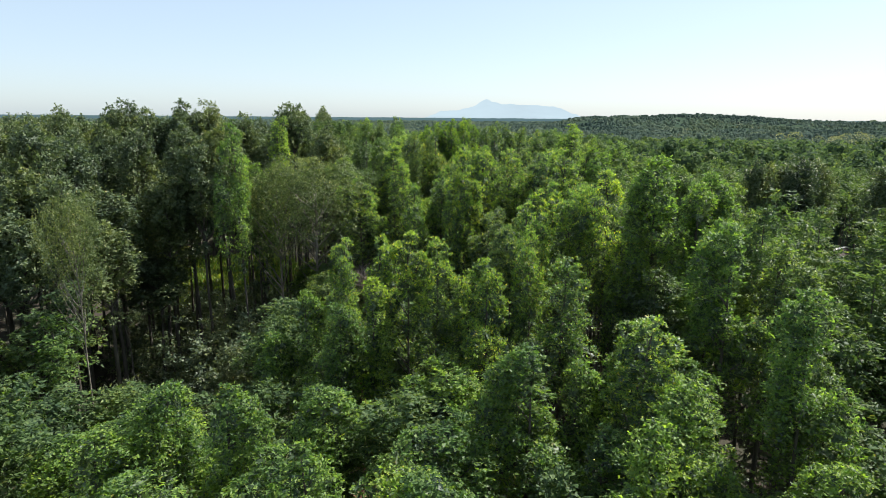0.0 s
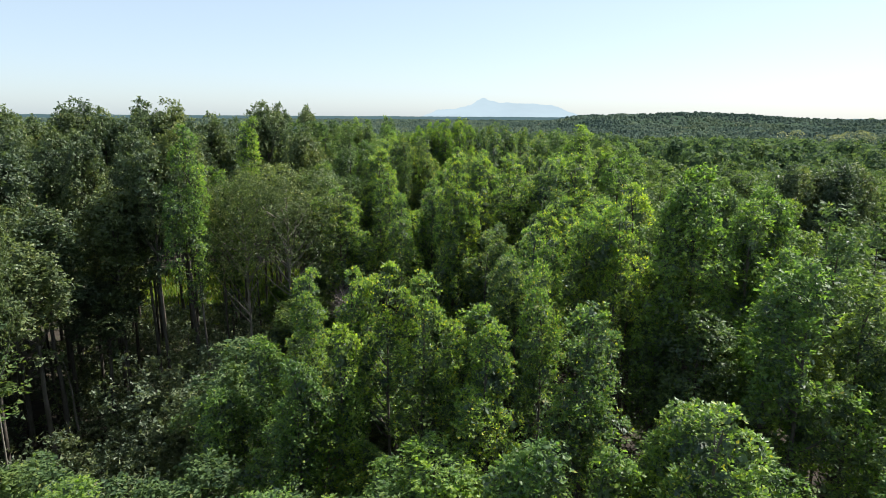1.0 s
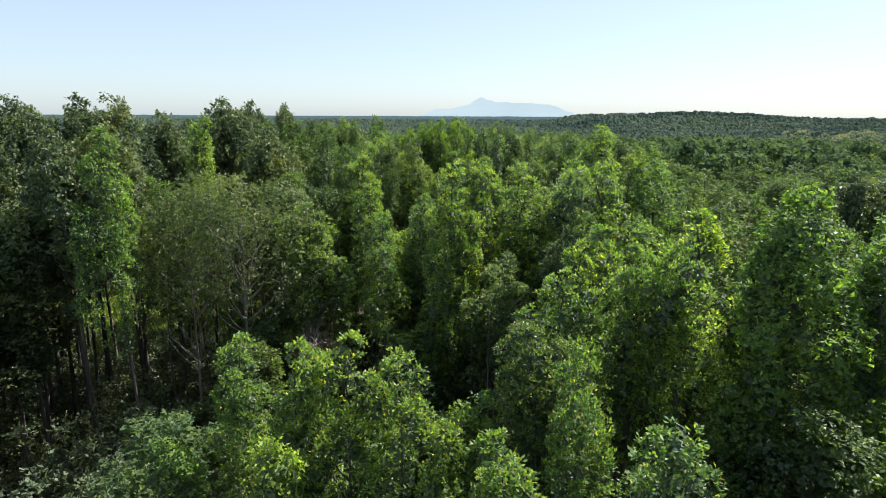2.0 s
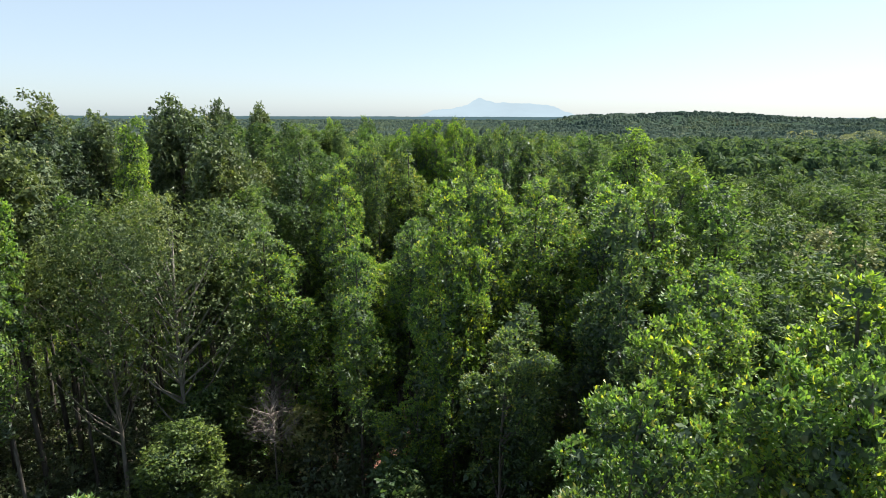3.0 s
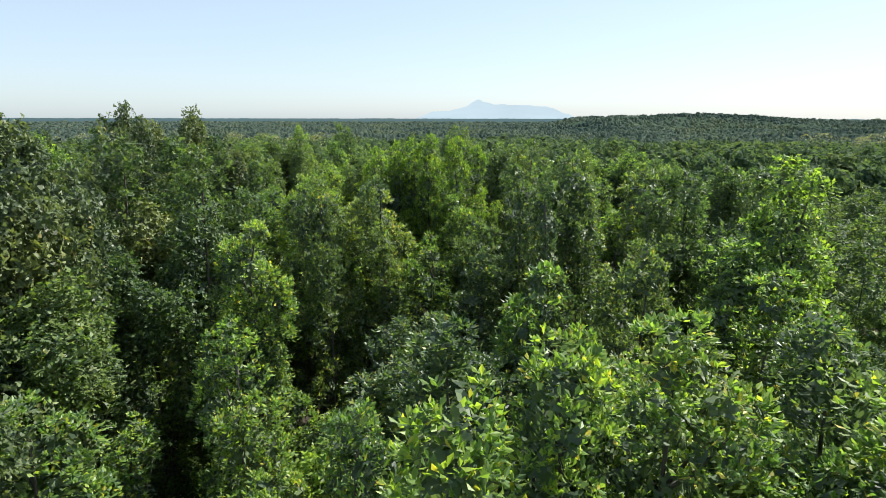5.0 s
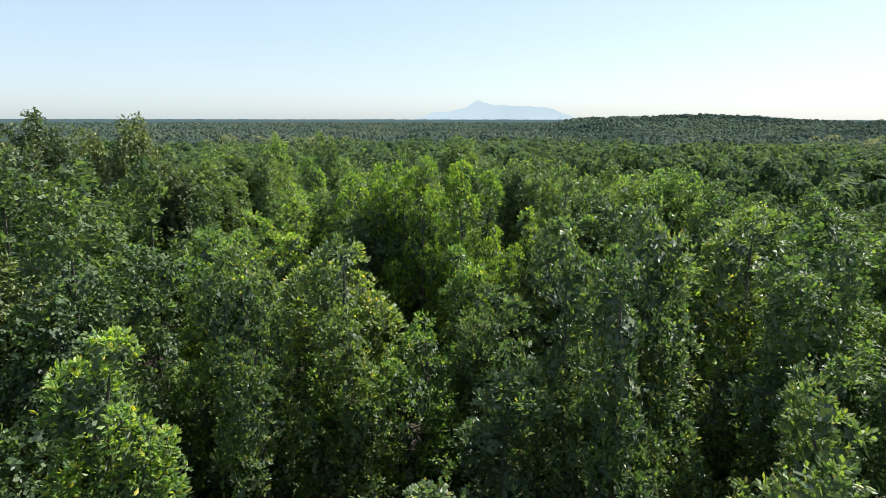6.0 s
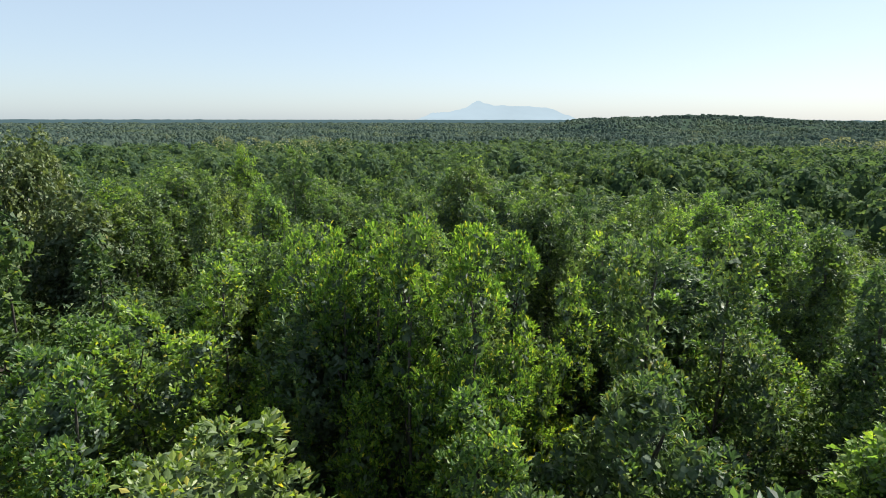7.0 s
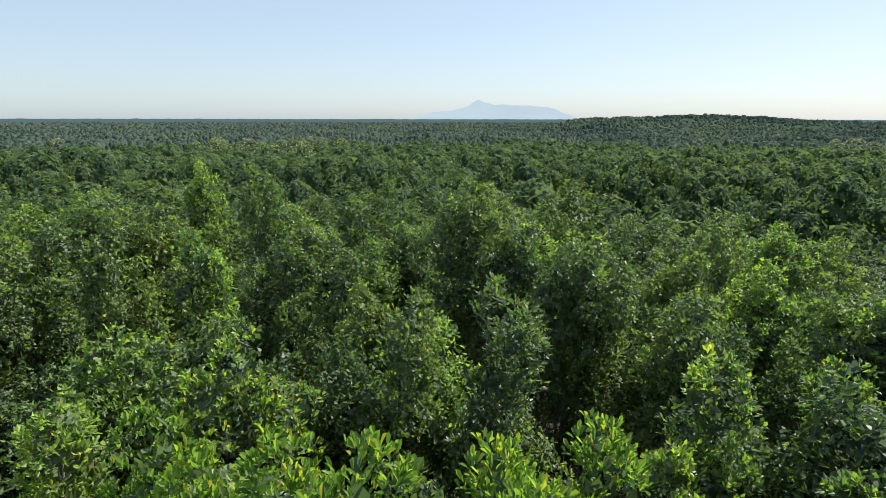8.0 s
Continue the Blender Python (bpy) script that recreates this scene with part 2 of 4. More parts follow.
def blades(rng, base, way, length, width, fold=0.18, plain=False, full=False, face=(0, 0, 1.0)):
    """Leaves as folded lozenges: base, two shoulders, tip; plain ones are single wedges."""
    n = len(base)
    way = unit(way)
    side = unit(np.cross(way, unit(rng.normal(size=(n, 3)))))
    # most leaves lie with the blade facing upward and outward
    flat = unit(np.cross(way, np.asarray(face) + 0.35 * rng.normal(size=(n, 3))))
    side = unit(side * 0.35 + flat)
    nrm = np.cross(side, way)
    L, W = length[:, None], width[:, None]
    if plain:
        flip = rng.random((n, 1)) < 0.5
        wide_at = base + way * L * np.where(flip, 1.0, 0.12)
        point = base + way * L * np.where(flip, 0.0, 1.05)
        v = np.stack([point, wide_at + side * W * 0.5, wide_at - side * W * 0.5], 1).reshape(-1, 3)
        return v, np.arange(n * 3).reshape(n, 3)
    if full:
        low, high = base + way * L * 0.34, base + way * L * 0.74 - nrm * L * 0.03
        rim = [base, low + side * W * 0.36 + nrm * W * fold, high + side * W * 0.46 + nrm * W * fold, base + way * L * 0.98 - nrm * L * 0.10,
               high - side * W * 0.46 + nrm * W * fold, low - side * W * 0.36 + nrm * W * fold]
        v = np.stack(rim, 1).reshape(-1, 3)
        half = np.array([[0, 1, 2, 3], [0, 3, 4, 5]])
        return v, (6 * np.arange(n)[:, None, None] + half[None]).reshape(-1, 4)
    mid = base + way * L * 0.56 - nrm * W * fold
    v = np.stack([base, mid + side * W * 0.5, base + way * L, mid - side * W * 0.5], 1).reshape(-1, 3)
    return v, np.arange(n * 4).reshape(n, 4)


def spread_lobes(rng, count, radius, low, high):
    """Places and sizes of the clumps of an open, spreading crown."""
    h = ((np.arange(count) + rng.uniform(0, 1, count)) / count) ** 0.6
    h[-1] = 1.0
    prof = np.sqrt(np.clip(1 - ((h - 0.62) / 0.64) ** 2, 0.05, 1))
    a = rng.uniform(0, 2 * np.pi) + np.arange(count) * 2.39996 + rng.normal(0, 0.4, count)
    d = radius * prof * rng.uniform(0.42, 0.85, count)
    d[-1] *= 0.3
    c = np.stack([d * np.cos(a), d * np.sin(a), low + (high - low) * h], 1)
    return c, radius * rng.uniform(0.22, 0.46, count) * (0.62 + 0.38 * prof)


def finger_lobes(rng, radius, low, high, shape, coarse):
    """Clumps stacked into upright fingers of leaves: few of uneven height for a 'column', many under one dome for a 'round' crown."""
    fingers = (3 if coarse else 4) if shape == 'column' else (6 if coarse else 9)
    places, sizes = [], []
    first = rng.uniform(0, 2 * np.pi)
    for k in range(fingers):
        d = radius * 0.66 * math.sqrt(k / (fingers - 1)) * rng.uniform(0.85, 1.15)
        a = first + k * 2.39996 + rng.normal(0, 0.25)
        thick = radius * (0.42 if shape == 'column' else 0.33) * rng.uniform(0.8, 1.25)
        drop = rng.uniform(0.06, 0.42) if shape == 'column' else 0.30 * (d / radius) ** 2 + rng.uniform(0, 0.10)
        top = high - (high - low) * (drop if k else 0.0)
        z = top
        while z > (low if k == 0 else max(low, top - 4.2)):
            below = top - z
            r = thick * min(1.0, 0.58 + 0.30 * below / thick) * rng.uniform(0.78, 1.2)
            flare = 1 + 0.05 * below
            places.append((d * flare * math.cos(a) + rng.normal(0, 0.30 * thick), d * flare * math.sin(a) + rng.normal(0, 0.30 * thick), z))
            sizes.append(r)
            z -= r * rng.uniform(0.9, 1.3) * (1.5 if coarse else 1.0) * (1 + 0.9 * below / (high - low))
    return np.array(places), np.array(sizes)


def crown_leaves(rng, lobes, sizes, per_lobe, leaves_each, length, width, up=0.9, plain=False, full=False, core=0):
    """Rosettes of leaves on the upper and outer side of each clump, most of them high in the crown, round a core of
    larger sprays.
    """
    n = len(lobes)
    rise = (lobes[:, 2] - lobes[:, 2].min()) / max(1e-6, np.ptp(lobes[:, 2]))
    share = np.maximum(2, per_lobe * (sizes / sizes.mean()) ** 2 * (0.35 + 0.85 * rise)).astype(int)
    idx = np.repeat(np.arange(n), share)
    out = unit(lobes[idx] * np.array([1, 1, 0]) + 1e-6)
    d = unit(unit(rng.normal(size=(len(idx), 3))) + np.array([0, 0, 0.45]) + out * 0.55)
    r = sizes[idx][:, None] * rng.uniform(0.80, 1.10, (len(idx), 1))
    base = lobes[idx] + d * r * np.array([1, 1, 0.9])
    axis = unit(d + np.array([0, 0, up]) + 0.3 * rng.normal(size=d.shape))
    ii = np.repeat(np.arange(len(idx)), leaves_each)
    ax = axis[ii]
    perp = unit(np.cross(ax, rng.normal(size=ax.shape)))
    ang = np.radians(rng.uniform(35 if plain else 15, 60 if full else 95 if plain else 75, len(ii)))[:, None]
    way = ax * np.cos(ang) + perp * np.sin(ang)
    ln = length * rng.uniform(0.7, 1.2, len(ii))
    wd = width * rng.uniform(0.75, 1.2, len(ii))
    shell = blades(rng, base[ii] + way * 0.02 + rng.normal(0, 0.25 * length, (len(ii), 3)), way, ln, wd, 0.18, plain, full, 0.75 * d[ii] + np.array([0, 0, 0.35]) if plain else (0, 0, 1.0))
    # larger sprays close each clump below its rosettes
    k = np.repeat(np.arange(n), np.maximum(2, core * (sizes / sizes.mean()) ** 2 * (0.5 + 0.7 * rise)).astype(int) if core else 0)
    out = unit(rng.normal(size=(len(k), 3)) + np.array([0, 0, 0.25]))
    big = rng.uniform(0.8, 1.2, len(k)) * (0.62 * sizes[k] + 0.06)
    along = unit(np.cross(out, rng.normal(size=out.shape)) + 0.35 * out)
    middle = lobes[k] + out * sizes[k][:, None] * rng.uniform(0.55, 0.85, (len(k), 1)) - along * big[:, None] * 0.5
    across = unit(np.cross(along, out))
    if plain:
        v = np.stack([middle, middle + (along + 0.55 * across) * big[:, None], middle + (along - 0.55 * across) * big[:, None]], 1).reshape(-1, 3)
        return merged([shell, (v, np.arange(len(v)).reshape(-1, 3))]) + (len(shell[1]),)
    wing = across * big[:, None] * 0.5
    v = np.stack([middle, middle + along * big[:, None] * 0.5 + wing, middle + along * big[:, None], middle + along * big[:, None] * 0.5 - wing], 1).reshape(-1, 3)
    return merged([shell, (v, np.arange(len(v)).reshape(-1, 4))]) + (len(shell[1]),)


def bent_trunk(rng, height, girth, lean=0.35, sides=7):
    k = 7
    z = np.linspace(0, height, k)
    wob = np.cumsum(rng.normal(0, lean / k, (k, 2)), 0)
    wob -= wob[0]
    pts = np.column_stack([wob, z])
    pts[-1, :2] *= 0.5
    rad = girth * np.linspace(1.0, 0.22, k)
    rad[0] *= 1.35
    return pts, rad, tube(pts, rad, sides)


def limbs_to(rng, pts, lobes, count, girth, sides=4):
    """Limbs that leave the trunk below a clump and bend up into it."""
    out = []
    pick = rng.permutation(len(lobes))[:count]
    for i in pick:
        c = lobes[i]
        r = np.hypot(c[0], c[1])
        z0 = max(pts[1, 2], c[2] - 0.5 - r * rng.uniform(0.6, 1.2))
        start = np.array([np.interp(z0, pts[:, 2], pts[:, 0]), np.interp(z0, pts[:, 2], pts[:, 1]), z0])
        mid = start * 0.45 + c * 0.55 + np.array([0, 0, -0.12 * r])
        q = np.array([start, mid, c])
        out.append(tube(q, girth * np.array([1.0, 0.7, 0.3]), sides))
    return out


# nominal trees: height 16, crown radius as given; scaled when planted
NOMINAL = 16.0


def tree_shape(seed, shape, radius, low, count, per_lobe, each, length, width, girth, limb_count, up=0.9, plain=False, sides=6, full=False, core=0):
    rng = np.random.default_rng(seed)
    if shape == 'spread':
        lobes, sizes = spread_lobes(rng, count, radius, low, NOMINAL - 0.45 * radius)
    else:
        lobes, sizes = finger_lobes(rng, radius, low, NOMINAL - 0.45 * radius, shape, sides == 4)
        per_lobe = max(2.0, per_lobe * count / len(lobes))
    pts, rad, trunk = bent_trunk(rng, NOMINAL - 1.2, girth, 0.35, sides)
    crown = crown_leaves(rng, lobes, sizes, per_lobe, each, length, width, up, plain, full, core)
    crown[0][:, 2] += NOMINAL - np.quantile(crown[0][:, 2], 0.998)
    return trunk, crown, limbs_to(rng, pts, lobes, limb_count, girth * 0.36)


# the darker sprays inside the mangrove crowns, coloured as the shade there
SPRAY_OF = {name: LEAF_INNER_SHADE for name in ("mangrove_leaf", "young_mangrove_leaf", "fresh_shoot_leaf", "mangrove_spray", "young_mangrove_spray")}


def tree_thing(name, shape, leaf, bark, label, category, group, open_crown=False):
    """A tree of trunk and crown; in an open crown each limb shows and is a piece of the trunk."""
    trunk, crown, limbs = shape
    root = new(name)
    root.empty_display_size = 0.3
    tagged(root, label, category, group)
    if limbs and not open_crown:
        trunk = merged([trunk] + limbs)
    stem = part("trunk", mesh_of("trunk", *trunk, bark, True), root)
    if open_crown:
        for limb in limbs:
            part("limb", mesh_of("limb", *limb, bark, True), stem)
    verts, faces, shell = crown
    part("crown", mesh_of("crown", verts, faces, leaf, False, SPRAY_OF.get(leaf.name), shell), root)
    return root


def planted(x, y, top, wide, turn, lean=(0, 0)):
    """The pose of a tree whose top is at that height."""
    s = top / NOMINAL
    return pose(x, y, -0.05, lean[0], lean[1], turn) @ Matrix.Diagonal((wide, wide, s, 1))


# ---- ground and distance ----
def smooth_step(a):
    a = np.clip(a, 0, 1)
    return a * a * (3 - 2 * a)


def ripple(x, y, s, seed=0.0):
    """Cheap smooth unevenness between -1 and 1."""
    return (np.sin(x / s + seed + 1.3 * np.sin(y / (1.7 * s) + seed)) + np.sin(y / (0.83 * s) - 2 * seed + 1.1 * np.sin(x / (1.3 * s)))) / 2


def build_ground():
    r = np.concatenate([np.linspace(0, 70, 80), np.geomspace(74, 4900, 40)])
    a = np.linspace(0, 2 * np.pi, 97)[:-1]
    R, A = np.meshgrid(r[1:], a, indexing="ij")
    x, y = R * np.sin(A), 30 + R * np.cos(A)
    z = 0.16 * ripple(x, y, 2.3) + 0.22 * ripple(x, y, 7.0, 2.0)
    z = np.where(R > 300, z - 0.2, z)
    v = np.concatenate([[[0, 30, 0.0]], np.stack([x, y, z], -1).reshape(-1, 3)])
    n = len(a)
    f = [(0, 0, 1 + (j + 1) % n, 1 + j) for j in range(n)]
    quads = [(1 + i * n + j, 1 + i * n + (j + 1) % n, 1 + (i + 1) * n + (j + 1) % n, 1 + (i + 1) * n + j)
             for i in range(len(r) - 2) for j in range(n)]
    me = bpy.data.meshes.new("ground")
    me.from_pydata([tuple(p) for p in v], [], [(0, q[3], q[2]) for q in f] + [(q[3], q[2], q[1], q[0]) for q in quads])
    for p in me.polygons:
        p.use_smooth = True
    me.materials.append(MUD)
    tagged(new("ground", me), "dark muddy forest floor with leaf litter under the trees", "ground", kind="structure")


build_ground()


def build_mountain(name, material, label, depth, outline, seed):
    xs = np.linspace(outline[0][0], outline[-1][0], 90)
    h = np.interp(xs, [p[0] for p in outline], [p[1] for p in outline])
    rng = np.random.default_rng(seed)
    h = np.maximum(h + np.convolve(rng.normal(0, 4.5, 90), np.ones(3) / 3, "same") * (h > 8), 0.5)
    rows = [(-420, 0.0), (-200, 0.5), (-60, 0.9), (0, 1.0), (120, 0.8), (420, 0.0)]
    v = np.array([(x, depth + dy, k * hh - 2) for dy, k in rows for x, hh in zip(xs, h)])
    n = len(xs)
    f = [(i * n + j, i * n + j + 1, (i + 1) * n + j + 1, (i + 1) * n + j) for i in range(len(rows) - 1) for j in range(n - 1)]
    tagged(new(name, mesh_of(name, v, np.array(f), material, True)), label, "mountain", kind="structure")


# the mountain's pale blue is haze, given off as a glow
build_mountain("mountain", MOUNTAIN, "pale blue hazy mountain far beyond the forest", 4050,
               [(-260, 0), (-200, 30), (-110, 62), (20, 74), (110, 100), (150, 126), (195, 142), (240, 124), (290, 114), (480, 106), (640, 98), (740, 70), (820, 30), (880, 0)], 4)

# a low line of woods along the horizon, its haze given off as a glow
def build_treeline():
    a = np.radians(np.linspace(-60, 60, 700))
    rng = np.random.default_rng(8)
    top = 17.0 + 0.7 * np.abs(np.convolve(rng.normal(0, 1, 700), np.ones(5) / 2.2, "same"))
    v = []
    for dr, k in ((0, 0.0), (6, 0.85), (40, 1.0), (90, 0.0)):
        v += [((2600 + dr) * math.sin(t), (2600 + dr) * math.cos(t), k * h) for t, h in zip(a, top)]
    n = len(a)
    f = [(i * n + j, i * n + j + 1, (i + 1) * n + j + 1, (i + 1) * n + j) for i in range(3) for j in range(n - 1)]
    tagged(new("backdrop", mesh_of("backdrop", np.array(v), np.array(f), FAR_WOODS)), "line of woods along the far horizon, glowing in hazy blue-grey", "woods", kind="structure")


build_treeline()


# ---- the plan of the forest ----
def canopy_top(x, y):
    """Height of the canopy over the plan."""
    h = 11.2 + 5.6 * smooth_step((y - 12) / 20)
    h = h + 0.9 * smooth_step((y - 38) / 10)
    h = h + 2.2 * smooth_step((-x - 7) / 5) * smooth_step((y - 34) / 8) * smooth_step((66 - y) / 8)
    h = h - 2.6 * smooth_step((-x - 3) / 6) * smooth_step((34 - y) / 12) * smooth_step((y - 13) / 6)
    h = h - 1.7 * smooth_step((x - 7.5) / 4) * smooth_step((y - 18) / 8) - 3.0 * smooth_step((x - 12) / 12) * smooth_step((y - 24) / 20)
    h = h - 3.8 * smooth_step((y - 74) / 30)
    return h + 0.5 * ripple(x, y, 5.0, 1.0)


def in_clearing(x, y):
    return ((x + 27.5) / 8.0) ** 2 + ((y - 64) / 9.5) ** 2 < 1


def in_hollow(x, y):
    """The dim open hollow under the tall stand, a wedge fitted to the camera's first view."""
    d = y + 3.35
    return (18.5 < y < 52) and (-0.60 * d < x < -0.335 * d)


def in_cut(x, y):
    """The gap over the boardwalk, a wedge fitted to the camera's sight of it."""
    d = y - 14
    return 34 < y < 46.5 and 0.7 - 0.215 * d < x < 0.7 - 0.13 * d


WALKWAY = [(-3.4, 19.0), (-4.2, 25.0), (-6.2, 31.5), (-6.6, 37.6), (-4.5, 40.9), (-1.9, 44.2), (-0.5, 48.0), (0.0, 52.0)]


def by_walkway(x, y, near):
    for (ax, ay), (bx, by) in zip(WALKWAY, WALKWAY[1:]):
        k = max(0, min(1, ((x - ax) * (bx - ax) + (y - ay) * (by - ay)) / ((bx - ax) ** 2 + (by - ay) ** 2)))
        if math.hypot(x - ax - k * (bx - ax), y - ay - k * (by - ay)) < near:
            return True
    return False


def leafy(seed, grade):
    """Upright mangrove trees with columns of leaf clumps. grade 0: nearest, 1: middle, 2: far."""
    low = 6.4 + 1.2 * (seed % 3)
    if grade == 0:
        return tree_shape(seed, 'column', 1.25, low, 30, 40, 8, 0.112, 0.060, 0.10, 14, 1.0, core=18)
    if grade == 1:
        return tree_shape(seed, 'column', 1.25, low, 28, 54, 4, 0.17, 0.13, 0.10, 10, 0.9, True, core=14)
    if grade == 2:
        return tree_shape(seed, 'column', 1.25, low + 1.0, 30, 17, 3, 0.24, 0.19, 0.09, 0, 0.85, True, 4, core=8)
    if grade == 4:
        return tree_shape(seed, 'column', 1.35, low + 1.5, 14, 6, 3, 0.50, 0.40, 0.09, 0, 0.8, True, 4, core=4)
    return tree_shape(seed, 'column', 1.25, low + 1.0, 22, 11, 3, 0.32, 0.26, 0.09, 0, 0.8, True, 4, core=7)


def dome(seed, grade):
    """Broader mangroves with domed crowns."""
    low = 7.6 + 0.8 * (seed % 3)
    if grade == 0:
        return tree_shape(seed, 'round', 1.42, low, 30, 42, 7, 0.112, 0.054, 0.12, 16, 1.3, full=True, core=20)
    return tree_shape(seed, 'round', 1.42, low, 28, 54, 4, 0.17, 0.13, 0.12, 10, 0.9, True, core=14)


def stand(seed, grade):
    """Tall trees with dark round crowns on bare stems."""
    low = 7.8 + 0.6 * (seed % 3)
    if grade == 1:
        return tree_shape(seed, 'round', 1.65, low, 26, 40, 4, 0.21, 0.165, 0.13, 18, 0.5, True, core=12)
    return tree_shape(seed, 'round', 1.65, low, 24, 10, 3, 0.38, 0.30, 0.13, 0, 0.5, True, 4, core=5)


MANGROVE_LABELS = ["slender green mangrove tree with upright leaf clumps", "bright green columnar mangrove tree on a thin stem",
                   "leafy mangrove tree with glossy yellow-green tips"]
mangroves = [tree_thing("mangrove_tree", leafy(11 + i, 0), LEAF, BARK, MANGROVE_LABELS[i % 3], "tree", "mangrove trees of the canopy") for i in range(6)]
YOUNG_LABEL = "bright yellow-green mangrove tree with fresh upright leaves"
young = [tree_thing("mangrove_tree", leafy(31 + i, 0), LEAF_YOUNG, BARK, YOUNG_LABEL, "tree", "mangrove trees of the canopy") for i in range(4)]
young_mid = [tree_thing("mangrove_tree", leafy(36 + i, 1), YOUNG_SPRAY, BARK, YOUNG_LABEL, "tree", "mangrove trees of the canopy") for i in range(3)]
mangroves_mid = [tree_thing("mangrove_tree", leafy(21 + i, 1), LEAF_SPRAY, BARK, MANGROVE_LABELS[i % 3], "tree", "mangrove trees of the canopy") for i in range(5)]
young_far = [tree_thing("mangrove_tree", leafy(36 + i, 2), YOUNG_SPRAY, BARK, YOUNG_LABEL, "tree", "mangrove trees of the canopy") for i in range(3)]
mangroves_far = [tree_thing("mangrove_tree", leafy(21 + i, 2), LEAF_SPRAY, BARK, MANGROVE_LABELS[i % 3], "tree", "mangrove trees of the canopy") for i in range(5)]
DOME_LABEL = "broad green mangrove tree with a domed leafy crown"
domes = [tree_thing("mangrove_tree", dome(51 + i, 0), (LEAF, LEAF_YOUNG, LEAF, LEAF)[i], BARK, DOME_LABEL, "tree", "mangrove trees of the canopy") for i in range(4)]
domes_mid = [tree_thing("mangrove_tree", dome(56 + i, 1), (LEAF_SPRAY, LEAF_SPRAY, YOUNG_SPRAY, LEAF_SPRAY)[i], BARK, DOME_LABEL, "tree", "mangrove trees of the canopy") for i in range(4)]
talls = [tree_thing("tall_tree", stand(41 + i, 1), LEAF_DARK, BARK, "tall dark-leaved tree on a long bare stem", "tree", "tall trees of the stand") for i in range(3)]
olives = [tree_thing("olive_tree", tree_shape(61 + i, 'spread', 3.1, 8.4, 70, 40, 4, 0.17, 0.115, 0.13, 34, 0.5, True), LEAF_OLIVE, BARK_PALE,
                     "spreading olive-green tree with pale forked limbs", "tree", "olive trees", True) for i in range(2)]

shoots = [tree_thing("mangrove_tree", tree_shape(91 + i, 'column', 1.25, 9.5, 30, 52, 6, 0.106, 0.050, 0.10, 14, 1.5, False, 6, True, core=18), LEAF_SHOOT, BARK,
                     "mangrove tree top with fresh glossy yellow-green leaf rosettes", "tree", "mangrove trees of the canopy") for i in range(2)]

# trees that stand out: place, height of the top, width
NEAR_START = [(5.9, 12.9, 13.2, 1.15), (2.5, 12.9, 12.2, 1.2), (-0.5, 20.4, 13.9, 0.9), (-1.8, 20.7, 14.0, 0.95), (-3.1, 20.9, 13.8, 0.85), (1.8, 17.2, 13.8, 0.95),
              (0.9, 21.3, 12.6, 0.8), (4.5, 18.0, 13.8, 1.1), (-9.6, 15.2, 9.4, 1.2), (9.9, 16.8, 15.2, 1.2),
              (6.9, 28.3, 15.2, 1.0), (7.5, 24.2, 16.4, 1.1), (9.1, 22.1, 17.2, 1.15), (10.4, 19.5, 15.0, 1.1), (12.6, 18.4, 14.3, 1.1),
              (-7.5, 13.9, 9.2, 1.15), (-12.2, 15.7, 8.0, 1.2), (-9.4, 10.6, 10.3, 1.2), (-4.0, 13.4, 10.6, 1.1), (-4.7, 9.7, 10.3, 1.2), (-7.3, 9.1, 10.3, 1.2), (-11.4, 12.6, 9.2, 1.2)]
BESIDE = [(-7.6, 20.2, 9.8, 0.8), (-4.8, 22.4, 13.4, 0.85), (-4.7, 18.7, 10.0, 0.8), (-18.5, 22.2, 9.6, 1.2), (-18.5, 20.0, 7.1, 1.0), (-2.9, 19.2, 12.5, 0.8), (-4.0, 18.0, 11.8, 0.8),
          (-5.9, 20.9, 11.4, 0.8), (10.4, 12.4, 14.1, 1.1), (6.5, 11.4, 12.0, 1.0), (1.2, 12.8, 11.0, 0.9), (4.4, 14.7, 10.9, 0.9), (3.4, 19.4, 14.6, 0.8),
          (5.0, 23.1, 15.6, 0.95), (6.7, 22.3, 15.9, 0.9), (7.9, 22.3, 15.9, 0.85), (10.9, 21.6, 16.1, 1.1), (3.7, 23.2, 15.0, 0.85), (-1.1, 16.4, 9.5, 1.0),
          (11.8, 23.3, 16.5, 1.0), (12.5, 20.4, 15.3, 1.0), (13.2, 23.9, 15.8, 1.0), (12.1, 14.4, 13.4, 1.0), (11.2, 25.0, 16.6, 1.0)]
AMONG = [(2.2, 29.3, 13.5, 0.9), (3.6, 43.5, 17.8, 0.8), (18.0, 51.3, 15.4, 1.2), (24.2, 50.1, 14.6, 1.2), (20.8, 49.8, 13.6, 1.2), (-3.8, 38.5, 15.4, 0.9), (11.7, 49.5, 14.9, 1.0),
         (-2.8, 69.1, 16.4, 1.0), (2.4, 55.9, 15.3, 0.9), (-3.0, 56.1, 17.7, 1.0)]
